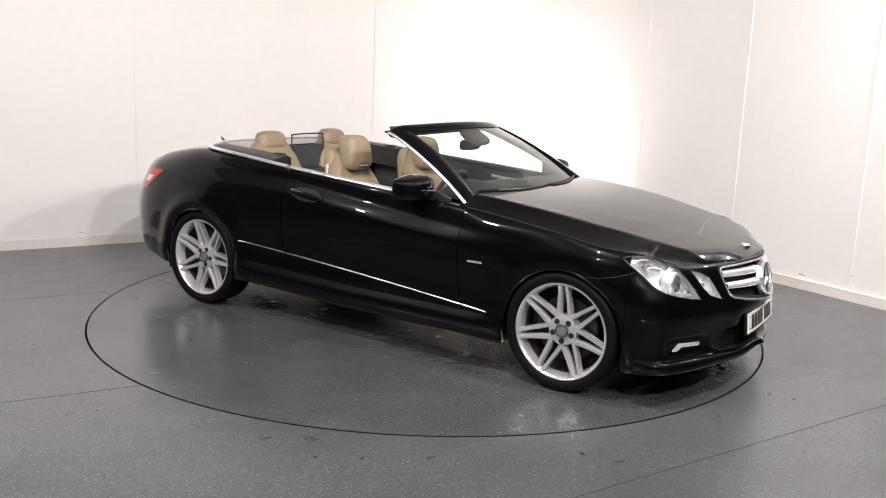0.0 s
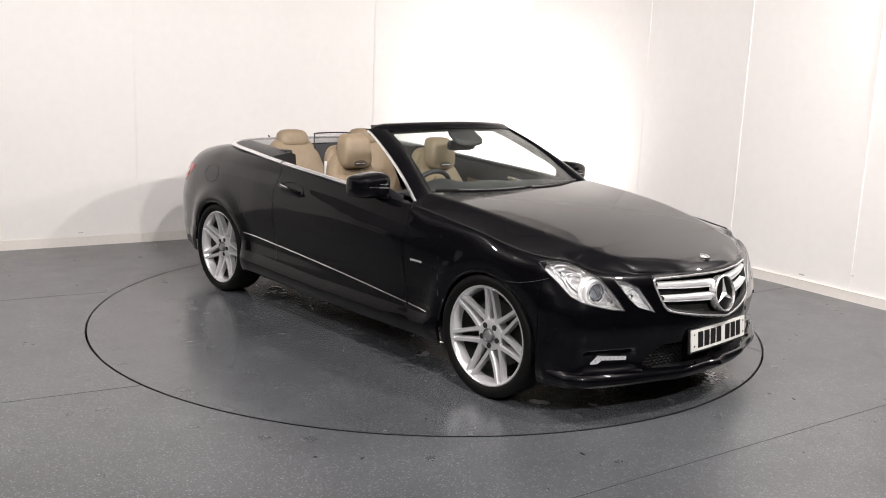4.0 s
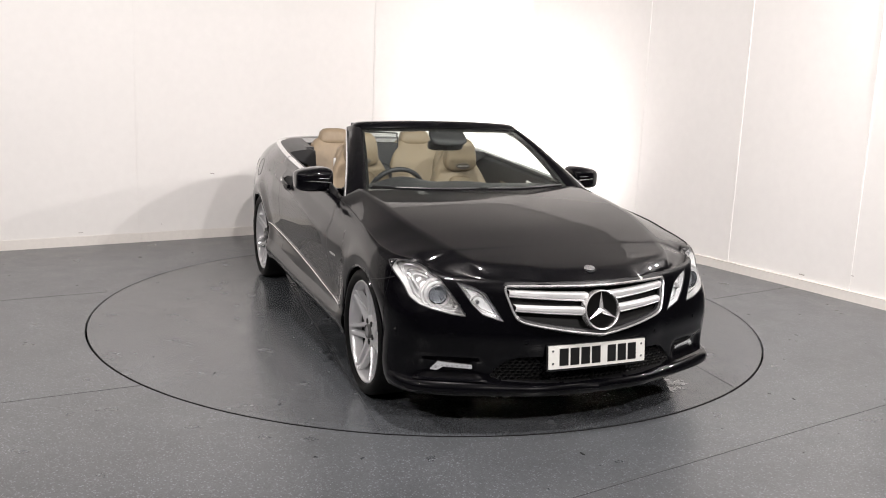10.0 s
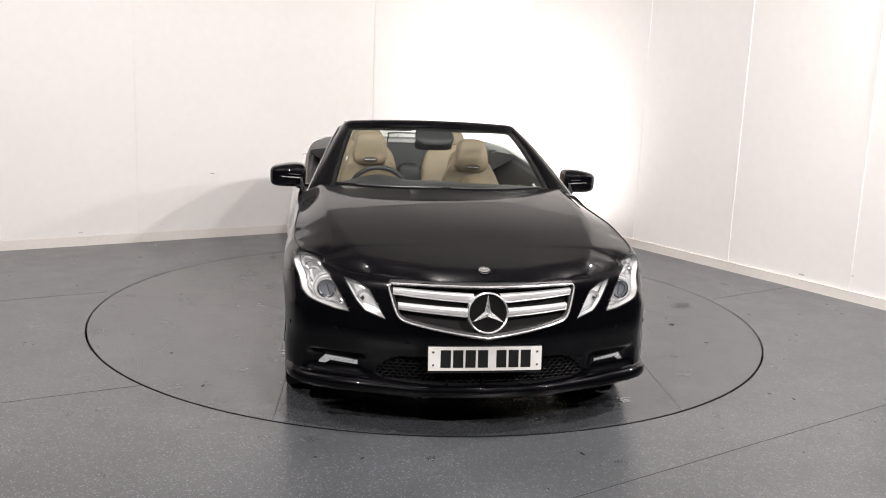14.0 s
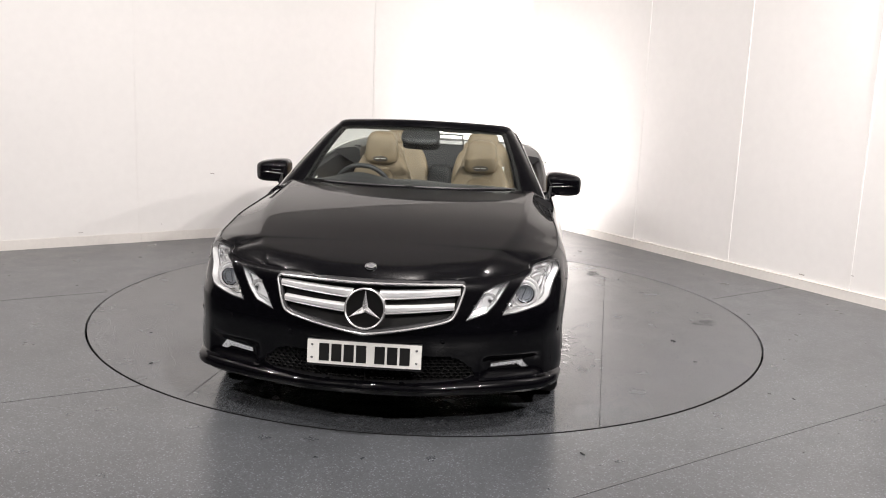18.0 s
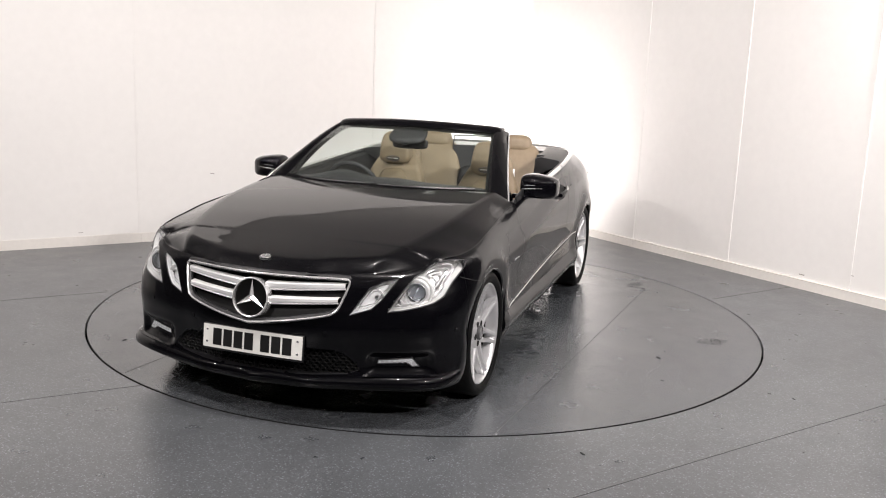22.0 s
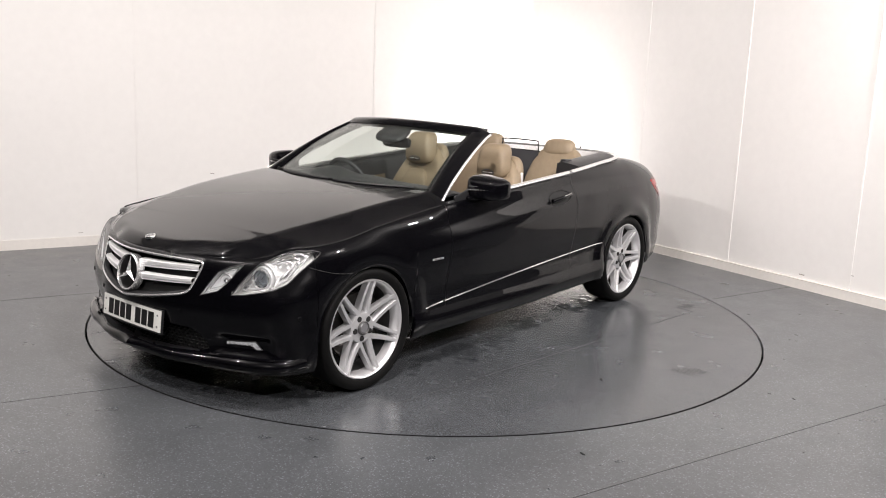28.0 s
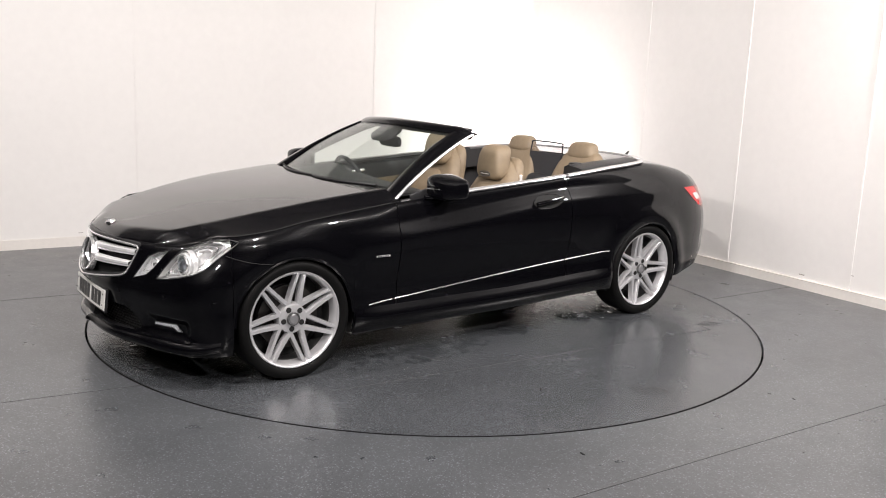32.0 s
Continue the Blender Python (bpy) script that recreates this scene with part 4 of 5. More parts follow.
    # side trims: three pieces of one bright line
    for a, b in ((1.888, 2.050), (2.068, 3.392), (3.406, 3.805)):
        pts = [on_skin(q, 0.354 + (q - 1.888) * 0.0755 + 0.004 * math.sin((q - 1.888) * 1.6), side, 0.004) for q in np.linspace(a, b, 24)]
        V, F = tube(pts, 0.0052, 6, flat=1.0, up=(0, 0, 1))
        part("side_strip", make_mesh("side_strip", V, F, CHROME), car, "thin chrome strip along the lower side")
    # fender badge: a bright plate with plain bars
    badge = part("fender_badge", make_mesh("fender_badge", *sheet(lambda q, z: on_skin(q, z, side, 0.003), np.linspace(1.925, 2.012, 6), np.linspace(0.625, 0.634, 3), 0.003), SLAT), car, "small bright fender badge")
    for k in range(5):
        a = 1.931 + 0.0155 * k
        part("badge_bar", make_mesh("badge_bar", *sheet(lambda q, z: on_skin(q, z, side, 0.0045), (a, a + 0.010), (0.6265, 0.6325), 0.002), TRIM), badge)
    # door handle in its bowl
    bowl = [(3.222 + 0.125 * math.cos(t), 0.868 + 0.042 * math.sin(t) + 0.010 * math.cos(t)) for t in np.linspace(0, 2 * math.pi, 24, endpoint=False)]
    handle = part("door_handle", None, car, "black door handle with a chrome edge in a dark bowl")
    patch("handle_bowl", bowl, side, 0.0015, DARK, 0.012, parent=handle)
    pts = [on_skin(q, 0.858 + 0.028 * t + 0.004 * math.sin(math.pi * t), side, 0.008 + 0.030 * math.sin(math.pi * (0.12 + 0.76 * t))) for q, t in zip(np.linspace(3.107, 3.337, 16), np.linspace(0, 1, 16))]
    V, F = tube(pts, 0.014, 10, flat=1.0)
    part("handle_grip", make_mesh("handle_grip", V, F, PAINT), handle)
    V, F = tube([np.array(p) + np.array((0, 0.0085 * side, 0.010)) for p in pts[7:-1]], 0.0035, 6)
    part("handle_chrome", make_mesh("handle_chrome", V, F, CHROME), handle)
    rim = [on_skin(3.222 + 0.127 * math.cos(t), 0.868 + 0.043 * math.sin(t) + 0.010 * math.cos(t), side, 0.002) for t in np.linspace(0, 2 * math.pi, 36, endpoint=False)]
    V, F = tube(rim, 0.003, 6, closed=True)
    part("handle_surround", make_mesh("handle_surround", V, F, PAINT), handle)
    # side skirt
    rows = []
    for k, q in enumerate(np.linspace(float(s_at_x(1.022)), float(s_at_x(-1.022)), 40)):
        end_ = min(1.0, (k + 0.4) / 3.5, (39.4 - k) / 3.5) ** 0.6
        zz = float(z_bottom(np.interp(q, PS, PL[:, 0])))
        zz = min(zz, 0.24)
        rows.append([on_skin(q, zz + dz + 0.012 * (1 - end_), side, o * end_ if o > 0 else o) for dz, o in ((0.150, 0.000), (0.126, 0.014), (0.100, 0.031), (0.075, 0.034), (0.012, 0.016), (0.0, 0.006), (-0.004, -0.05))])
    part("side_skirt", make_mesh("side_skirt", np.array(rows).reshape(-1, 3), grid_faces(40, 7), PAINT, sharp=50), car)
    # wheel arch lips and liners
    for c in (AXLE, -AXLE):
        rows = []
        for a in np.linspace(-88, 88, 45):
            x, z = c + ARCH_R * math.sin(radians(a)), ARCH_Z + ARCH_R * math.cos(radians(a))
            q = float(s_at_x(x))
            p0 = np.array(on_skin(q, z, side))
            inn = np.array((c, 0, ARCH_Z)) - np.array((x, 0, z))
            inn = inn / np.linalg.norm(inn)
            rows.append([p0, p0 + np.array((0, 0.004 * side, 0)) + inn * 0.004, p0 + np.array((0, -0.002 * side, 0)) + inn * 0.012, p0 + np.array((0, -0.04 * side, 0)) + inn * 0.010])
        part("arch_lip", make_mesh("arch_lip", np.array(rows).reshape(-1, 3), grid_faces(45, 4), PAINT), car)
        rows = [[(c + 0.365 * math.sin(a), side * y, ARCH_Z + 0.365 * math.cos(a)) for y in (0.86, 0.74, 0.55)] + [(c + 0.2 * math.sin(a), side * 0.55, ARCH_Z + 0.2 * math.cos(a))] for a in np.linspace(-1.9, 1.9, 30)]
        part("arch_liner", make_mesh("arch_liner", np.array(rows).reshape(-1, 3), grid_faces(30, 4), DARK), car)

# dark inner panels behind the shut lines
for side, nm in SIDES:
    for cx_, lx, h_, zc_ in ((0.885, 0.36, 0.54, 0.55), (-0.60, 0.14, 0.62, 0.58), (-1.98, 0.20, 0.40, 0.60)):
        bm = rounded_box((lx, 0.02, h_), 0.004, (cx_, side * (0.795 if cx_ > -1 else 0.70), zc_))
        part("inner_panel", from_bm("inner_panel", bm, DARK), car)

# seam between bumper and fender
for side, nm in SIDES:
    q1 = float(s_at_x(1.52))
    V, F = tube([on_skin(1.06 + (q1 - 1.06) * t, 0.700 - 0.052 * t - 0.010 * math.sin(math.pi * t), side, 0.0005) for t in np.linspace(0, 1, 14)], 0.0022, 6)
    part("bumper_seam", make_mesh("bumper_seam", V, F, DARK), car)

# fuel flap on the right rear quarter
ring = [on_skin(4.315 + 0.108 * math.cos(t), 0.861 + 0.064 * math.sin(t), -1, -0.0005) for t in np.linspace(0, 2 * math.pi, 40, endpoint=False)]
V, F = tube(ring, 0.0022, 6, closed=True)
part("fuel_flap", make_mesh("fuel_flap", V, F, DARK), car)


# ---------- grille ----------
def grille_x(y, z):
    return 2.222 - 0.30 * (z - 0.495) - 0.38 * y * y - 0.11 * abs(y) ** 1.2


grille = part("grille", None, car, "chrome-framed grille with two silver slats and a round badge")
out_ = [(0.0, 0.490), (0.10, 0.5005), (0.22, 0.516), (0.33, 0.534), (0.380, 0.550), (0.402, 0.580), (0.422, 0.640), (0.432, 0.682), (0.424, 0.697), (0.40, 0.701), (0.2, 0.706), (0.0, 0.708)]
loop = [(grille_x(y, z) + 0.004, y, z) for y, z in out_] + [(grille_x(y, z) + 0.004, -y, z) for y, z in reversed(out_[1:-1])]
loop = list(curve3(loop + loop[:1], 5))[:-1]
V, F = tube(loop, 0.0052, 8, closed=True, up=(1, 0, 0.2))
part("grille_frame", make_mesh("grille_frame", V, F, BRIGHT), grille, "polished chrome grille frame")
V, F = tube([np.array(p) - np.array((0.022, 0, 0)) for p in loop], 0.016, 8, closed=True, up=(1, 0, 0.2))
part("grille_surround", make_mesh("grille_surround", V, F, TRIM), grille)
rows = [[(grille_x(y, z) - 0.055, y, z) for z in np.linspace(0.49, 0.71, 6)] for y in np.linspace(-0.44, 0.44, 25)]
part("grille_back", make_mesh("grille_back", *thick_sheet(rows, 0.004), DARK), grille)
for side, nm in SIDES:
    for z0, z1, h, ye in ((0.664, 0.653, 0.020, 0.415), (0.600, 0.589, 0.019, 0.392)):
        rows = []
        for t in np.linspace(0, 1, 18):
            y = 0.06 + (ye - 0.06) * t
            z = z1 + (z0 - z1) * t
            hh = h * (1 - 0.25 * t)
            x = grille_x(y, z) - 0.004
            rows.append([(x - 0.03, side * y, z + hh * 1.05), (x - 0.004, side * y, z + hh), (x + 0.004, side * y, z + hh * 0.72), (x + 0.005, side * y, z), (x + 0.002, side * y, z - hh * 0.35), (x - 0.004, side * y, z - hh * 0.45), (x + 0.001, side * y, z - hh * 0.75), (x - 0.004, side * y, z - hh), (x - 0.03, side * y, z - hh)])
        P = np.array(rows)
        part("grille_slat", make_mesh("grille_slat", P.reshape(-1, 3), grid_faces(18, 9), SLAT, sharp=30), grille, "satin silver grille slat")
BADGE_BLACK = plain("badge_black", (0.003, 0.003, 0.003), 0.4, vary=0.1, spec=0.15)
em = part("grille_badge", None, car, "round chrome badge with a plain three-armed shape")
aim = (1.0, 0.0, 0.22)
at = (2.196, 0.0, 0.598)
disc_at("badge_ring", [(0.0835, -0.03), (0.0840, 0.006), (0.0850, 0.009), (0.0885, 0.011), (0.0925, 0.008), (0.0940, 0.0), (0.0940, -0.03)], at, aim, BRIGHT, em, 56)
disc_at("badge_plate", [(0.0, -0.004), (0.0845, -0.004), (0.0845, -0.02)], at, aim, BADGE_BLACK, em, 48)
V, F = [], []
for k in range(3):
    a = 2 * math.pi * k / 3
    c, s_ = math.cos(a), math.sin(a)

    def spin(x, y, z):
        return (x * c - y * s_, x * s_ + y * c, z)
    o = len(V)
    V += [spin(0, 0, 0.014), spin(0.0135, 0.0080, -0.002), spin(0, 0.0850, 0.003), spin(-0.0135, 0.0080, -0.002)]
    F += [(o, o + 1, o + 2), (o, o + 2, o + 3)]
star = part("badge_arms", make_mesh("badge_arms", V, F, BRIGHT, smooth=False), em)
up_ = Vector(aim).normalized()
sidev = Vector((0, 1, 0))
star.matrix_basis = Matrix.Translation(at) @ Matrix((sidev, up_.cross(sidev), up_)).transposed().to_4x4()
if (star.matrix_basis.to_3x3() @ Vector((0, 1, 0))).z < 0:
    star.matrix_basis = star.matrix_basis @ Matrix.Rotation(math.pi, 4, "Z")
hb = disc_at("hood_badge", [(0.019, 0.002), (0.0205, 0.005), (0.0245, 0.005), (0.0270, 0.002), (0.0280, -0.006)], (2.068, 0.0, 0.766), (0.26, 0, 0.96), CHROME, car, 32, "small round chrome bonnet badge")
inner = part("badge_centre", make_mesh("badge_centre", *lathe([(0.0, 0.0035), (0.012, 0.0035), (0.0195, 0.0025), (0.0195, -0.004)], 28, "z"), LAMP_GREY_C), hb)
for k in range(3):
    o = part("badge_arm", from_bm("badge_arm", rounded_box((0.003, 0.019, 0.003), 0.001, (0, 0.0095, 0.0045)), CHROME), hb)
    o.matrix_basis = Matrix.Rotation(2 * math.pi * k / 3, 4, "Z")

# ---------- number plate, intake, lip ----------
plate = part("number_plate", None, car, "white number plate with plain black bars")
PZ, PX = 0.3855, 2.196


def plate_point(y, z, o=0.0):
    return (PX - 0.09 * y * y + o - 0.10 * (z - PZ), y, z)


part("plate_board", make_mesh("plate_board", *sheet(lambda y, z: plate_point(y, z), np.linspace(-0.26, 0.26, 14), np.linspace(PZ - 0.054, PZ + 0.054, 4), 0.006), WHITE_PLATE), plate)
part("plate_holder", make_mesh("plate_holder", *sheet(lambda y, z: plate_point(y, z, -0.007), np.linspace(-0.262, 0.262, 14), np.linspace(PZ - 0.066, PZ + 0.056, 4), 0.014), TRIM), plate)
yy = 0.205
for w, h in [(0.046, 0.079)] * 4 + [(0.0, 0)] + [(0.046, 0.079)] * 3:
    if w:
        part("plate_bar", make_mesh("plate_bar", *sheet(lambda y, z: plate_point(y, z, 0.0015), np.linspace(-yy, -yy + w, 4), (PZ - h / 2, PZ + h / 2), 0.0025), BLACK_INK), plate)
        yy -= w + 0.0105
    else:
        yy -= 0.028
for y in (-0.238, 0.238):
    for z in (-0.028, 0.03):
        disc_at("plate_screw", [(0.0, 0.003), (0.004, 0.0028), (0.006, 0.001), (0.006, -0.001)], plate_point(y, PZ + z, 0.001), (1, 0, 0), CHROME, plate, 12)
rows = [[(2.105 - 0.38 * y * y, y, z) for z in np.linspace(0.225, 0.41, 4)] for y in np.linspace(-0.53, 0.53, 20)]
part("intake_back", make_mesh("intake_back", *thick_sheet(rows, 0.004), DARK), car)
# honeycomb net of the intake
NET_BLACK = plain("intake_net_black", (0.004, 0.004, 0.004), 0.5, vary=0.2, spec=0.2)
V, F = [], []
pitch = 0.030
cells = []
for iy in range(-17, 18):
    for iz in range(0, 11):
        y, z = iy * pitch + (pitch / 2 if iz % 2 else 0), 0.240 + iz * 0.0150
        if abs(y) < 0.50 - 0.4 * max(0, z - 0.33):
            cells.append((y, z))
for y, z in cells:
    ringp = []
    for k in range(6):
        a = math.pi / 6 + math.pi / 3 * k
        ringp.append((y + 0.0165 * math.cos(a), z + 0.0095 * math.sin(a)))
    o = len(V)
    for sc, dx in ((1.0, 0.0), (0.70, 0.003), (0.70, -0.010)):
        for a, b in ringp:
            ya, za = y + (a - y) * sc, z + (b - z) * sc
            V.append((2.135 - 0.30 * ya * ya + dx, ya, za))
    for k in range(6):
        k2 = (k + 1) % 6
        F += [(o + k, o + k2, o + 6 + k2, o + 6 + k), (o + 6 + k, o + 6 + k2, o + 12 + k2, o + 12 + k)]
net = part("intake_net", make_mesh("intake_net", V, F, NET_BLACK, sharp=30), car, "black honeycomb net in the lower intake")
tagged(net, kind="stuff")
for side, nm in SIDES:
    rim_wall("intake_wall", INTAKE[1:-1], side, 0.0, -0.06, TRIM, car)
    # front lip blade
    rows = []
    for q in np.linspace(0.0, 1.02, 44):
        k = 1 - q / 1.02
        cw = min(1, max(0, (q - 0.30) / 0.40))
        cw = cw * cw * (3 - 2 * cw)
        o = 0.016 + 0.018 * cw + 0.022 * max(0, 1 - q / 0.12) ** 2
        h = 0.034 + 0.024 * cw
        z0 = 0.204 + 0.018 * k * k
        if q > 0.92:
            o *= 1 - 0.6 * (q - 0.92) / 0.10
        rows.append([on_skin(q, z0 + h, side, 0.001), on_skin(q, z0 + h * 0.88, side, o * 0.6), on_skin(q, z0 + h * 0.66, side, o * 0.92), on_skin(q, z0 + h * 0.35, side, o), on_skin(q, z0 + 0.006, side, o), on_skin(q, z0, side, o - 0.008), on_skin(q, z0 + 0.002, side, -0.10)])
    part("front_lip", make_mesh("front_lip", np.array(rows).reshape(-1, 3), grid_faces(44, 7), PAINT, sharp=50), car)

# ---------- scuttle and wipers ----------
rows = []
for u in np.linspace(-1, 1, 31):
    a = abs(u)
    g = screen_point(u * 0.97, 0.0)
    rows.append([g + np.array((-0.01, 0, 0.002)), g + np.array((0.02, 0, -0.006)), g + np.array((0.06, 0, -0.016)), g + np.array((0.14, 0, -0.05))])
part("scuttle", make_mesh("scuttle", *thick_sheet(rows, 0.004), BORDER), car, "black plastic scuttle below the windscreen")
for pts in ([(0.74, -0.62, 0.0), (0.84, -0.3, 0.0), (0.855, -0.02, 0.0)], [(0.86, -0.10, 0.0), (0.81, 0.25, 0.0), (0.74, 0.58, 0.0)]):
    w = part("wiper", None, car, "black windscreen wiper lying at rest")
    path = []
    for x, y, z in curve3(pts, 8):
        u = y / 0.69
        g = screen_point(u, 0.024, 0.013)
        path.append(g)
    V, F = tube(path, 0.007, 6, flat=1.6)
    part("wiper_blade", make_mesh("wiper_blade", V, F, RUBBER), w)
    V, F = tube([p + np.array((0.012 + 0.01 * math.sin(k / 3), 0, 0.005)) for k, p in enumerate(path[3:])], 0.0062, 6)
    part("wiper_arm", make_mesh("wiper_arm", V, F, TRIM), w)

# ---------- cabin ----------
bm = rounded_box((2.3, 1.45, 0.06), 0.02, (0, 0, 0.24))
part("underbody", from_bm("underbody", bm, DARK), car)
for cx_, lx in ((1.78, 0.42), (-1.85, 0.35)):
    bm = rounded_box((lx, 1.25, 0.06), 0.02, (cx_, 0, 0.27))
    part("underbody", from_bm("underbody", bm, DARK), car)
part("cabin_floor", from_bm("cabin_floor", rounded_box((2.6, 1.46, 0.03), 0.01, (-0.2, 0, 0.33)), CABIN), car)
part("rear_bulkhead", from_bm("rear_bulkhead", rounded_box((0.03, 1.38, 0.66), 0.01, (-1.38, 0, 0.66)), CABIN), car)
part("bulkhead", from_bm("bulkhead", rounded_box((0.04, 1.44, 0.62), 0.01, (0.80, 0, 0.62)), CABIN), car)
prof = [(0.86, 0.925), (0.74, 0.950), (0.60, 0.960), (0.46, 0.955), (0.40, 0.935), (0.375, 0.89), (0.39, 0.80), (0.42, 0.70), (0.50, 0.55)]


def dash_point(y, k):
    x, z = prof[k]
    hump = 0.045 * math.exp(-((y + 0.37) / 0.16) ** 2) + 0.016 * math.exp(-(y / 0.16) ** 2)
    w = (0.1, 0.3, 0.7, 1.0, 1.0, 0.7, 0.3, 0, 0)[k]
    edge = -0.02 * abs(y / 0.74) ** 4
    return (x - 0.02 * w * math.exp(-((y + 0.37) / 0.2) ** 2) - 0.08 * abs(y / 0.74) ** 2.5 * (1 if k < 3 else 0.3), y, z + hump * w + edge)


part("dashboard", make_mesh("dashboard", *thick_sheet([[dash_point(y, k) for k in range(9)] for y in np.linspace(-0.74, 0.74, 49)], -0.01), CABIN, sharp=60), car, "soft black dashboard")
for y in (-0.62, -0.08, 0.08, 0.62):
    V, F = tube([(0.378 + 0.001, y + 0.045 * math.cos(a), 0.865 + 0.03 * math.sin(a)) for a in np.linspace(0, 2 * math.pi, 20, endpoint=False)], 0.005, 6, closed=True, up=(1, 0, 0))
    part("air_vent", make_mesh("air_vent", V, F, CHROME), car)
wheel = part("steering_wheel", None, car, "black leather steering wheel")
tilt = Matrix.Translation((0.315, -0.36, 0.885)) @ Matrix.Rotation(radians(-66), 4, "Y")
for nm_, vf, mat in (("wheel_rim", tube([(0.178 * math.cos(a), 0.178 * math.sin(a), 0) for a in np.linspace(0, 2 * math.pi, 48, endpoint=False)], 0.0155, 10, closed=True), CABIN),):
    o = part(nm_, make_mesh(nm_, *vf, mat), wheel)
    o.matrix_basis = tilt
o = part("wheel_boss", make_mesh("wheel_boss", *pillow((0.15, 0.17, 0.06), 3), CABIN), wheel)
o.matrix_basis = tilt
for a in (90, -90, 180):
    o = part("wheel_spoke", from_bm("wheel_spoke", rounded_box((0.12, 0.045, 0.016), 0.006, (0.115, 0, -0.006)), SLAT), wheel, "silver spoke of the steering wheel")
    o.matrix_basis = tilt @ Matrix.Rotation(radians(a), 4, "Z")
part("centre_console", from_bm("centre_console", rounded_box((1.1, 0.24, 0.26), 0.04, (-0.10, 0, 0.46)), CABIN), car)
part("console_lid", from_bm("console_lid", rounded_box((0.34, 0.19, 0.05), 0.02, (-0.33, 0, 0.62)), CABIN), car)


VENT = plain("brown_vent_plastic", (0.085, 0.066, 0.045), 0.5, vary=0.2)


def front_seat(y0, x0, z0):
    seat = part("front_seat", None, car, "tan leather front seat with a high headrest")

    def back(p):
        t = (p.z / 0.70) + 0.5
        w = 1.0 - 0.50 * max(0, (t - 0.45) / 0.55) ** 1.5
        wing = 0.035 * (abs(p.y) / 0.25) ** 2 * (1 if p.x > 0 else 0.2) * (1 - 0.7 * t)
        return Vector((x0 + 0.03 - 0.27 * t + p.x * (1 - 0.45 * t) + wing, y0 + p.y * w, z0 + p.z))
    part("backrest", make_mesh("backrest", *pillow((0.19, 0.50, 0.72), 4.2, 36, 28, back), LEATHER), seat)

    def centre(p):
        t = (p.z / 0.50) + 0.5
        return Vector((x0 + 0.090 - 0.20 * t + p.x, y0 + p.y * (1 - 0.25 * t), z0 - 0.06 + p.z))
    part("back_panel", make_mesh("back_panel", *pillow((0.06, 0.30, 0.50), 4, 24, 20, centre), LEATHER), seat)

    def head(p):
        t = p.z / 0.23 + 0.5
        return Vector((x0 - 0.135 - 0.035 * t + p.x * (0.85 + 0.15 * t) + 0.012 * math.sin(math.pi * t), y0 + p.y * (1.04 - 0.22 * t * t), z0 + 0.345 + p.z))
    part("headrest", make_mesh("headrest", *pillow((0.145, 0.234, 0.232), 4.4, 36, 26, head), LEATHER), seat, "tan leather headrest")
    def shell(p):
        t = p.z / 0.44 + 0.5
        return Vector((x0 - 0.195 - 0.085 * t + p.x, y0 + p.y * (1.16 - 0.22 * t), z0 + 0.145 + p.z))
    part("backrest_shell", make_mesh("backrest_shell", *pillow((0.10, 0.315, 0.46), 4.0, 28, 22, shell), LEATHER), seat)
    vent = part("neck_vent", from_bm("neck_vent", rounded_box((0.02, 0.098, 0.030), 0.0095, (x0 - 0.079, y0, z0 + 0.268), (0, -10, 0)), VENT), seat, "black vent slot in the headrest")
    for k in (-1, 1):
        part("vent_slat", from_bm("vent_slat", rounded_box((0.006, 0.036, 0.005), 0.002, (x0 - 0.0672, y0 + k * 0.022, z0 + 0.268)), SLAT), vent)
    ring = [(x0 - 0.0675 - 0.17 * 0.020 * math.sin(a), y0 + 0.052 * math.cos(a), z0 + 0.268 + 0.017 * math.sin(a)) for a in np.linspace(0, 2 * math.pi, 28, endpoint=False)]
    part("vent_frame", make_mesh("vent_frame", *tube(ring, 0.0026, 6, closed=True, up=(1, 0, 0)), SMOKE), vent)
    part("seat_cushion", make_mesh("seat_cushion", *pillow((0.52, 0.50, 0.18), 3.4, 32, 20, lambda p: Vector((x0 + 0.24 + p.x, y0 + p.y, 0.50 + p.z + 0.05 * (p.x / 0.26)))), LEATHER), seat)
    part("seat_base", from_bm("seat_base", rounded_box((0.44, 0.40, 0.16), 0.03, (x0 + 0.22, y0, 0.40)), CABIN), seat)
    for side in (-1, 1):
        pts = [(x0 + 0.055 - 0.22 * t, y0 + side * (0.205 - 0.085 * t ** 1.5), z0 - 0.20 + 0.48 * t) for t in np.linspace(0, 1, 12)]
        V, F = tube(pts, 0.003, 5)
        part("seam", make_mesh("seam", V, F, LEATHER_SEAM), seat)
    part("belt_guide", from_bm("belt_guide", rounded_box((0.02, 0.03, 0.10), 0.006, (x0 - 0.255, y0 + (0.15 if y0 > 0 else -0.15), z0 + 0.22)), SLAT), seat)
    return seat


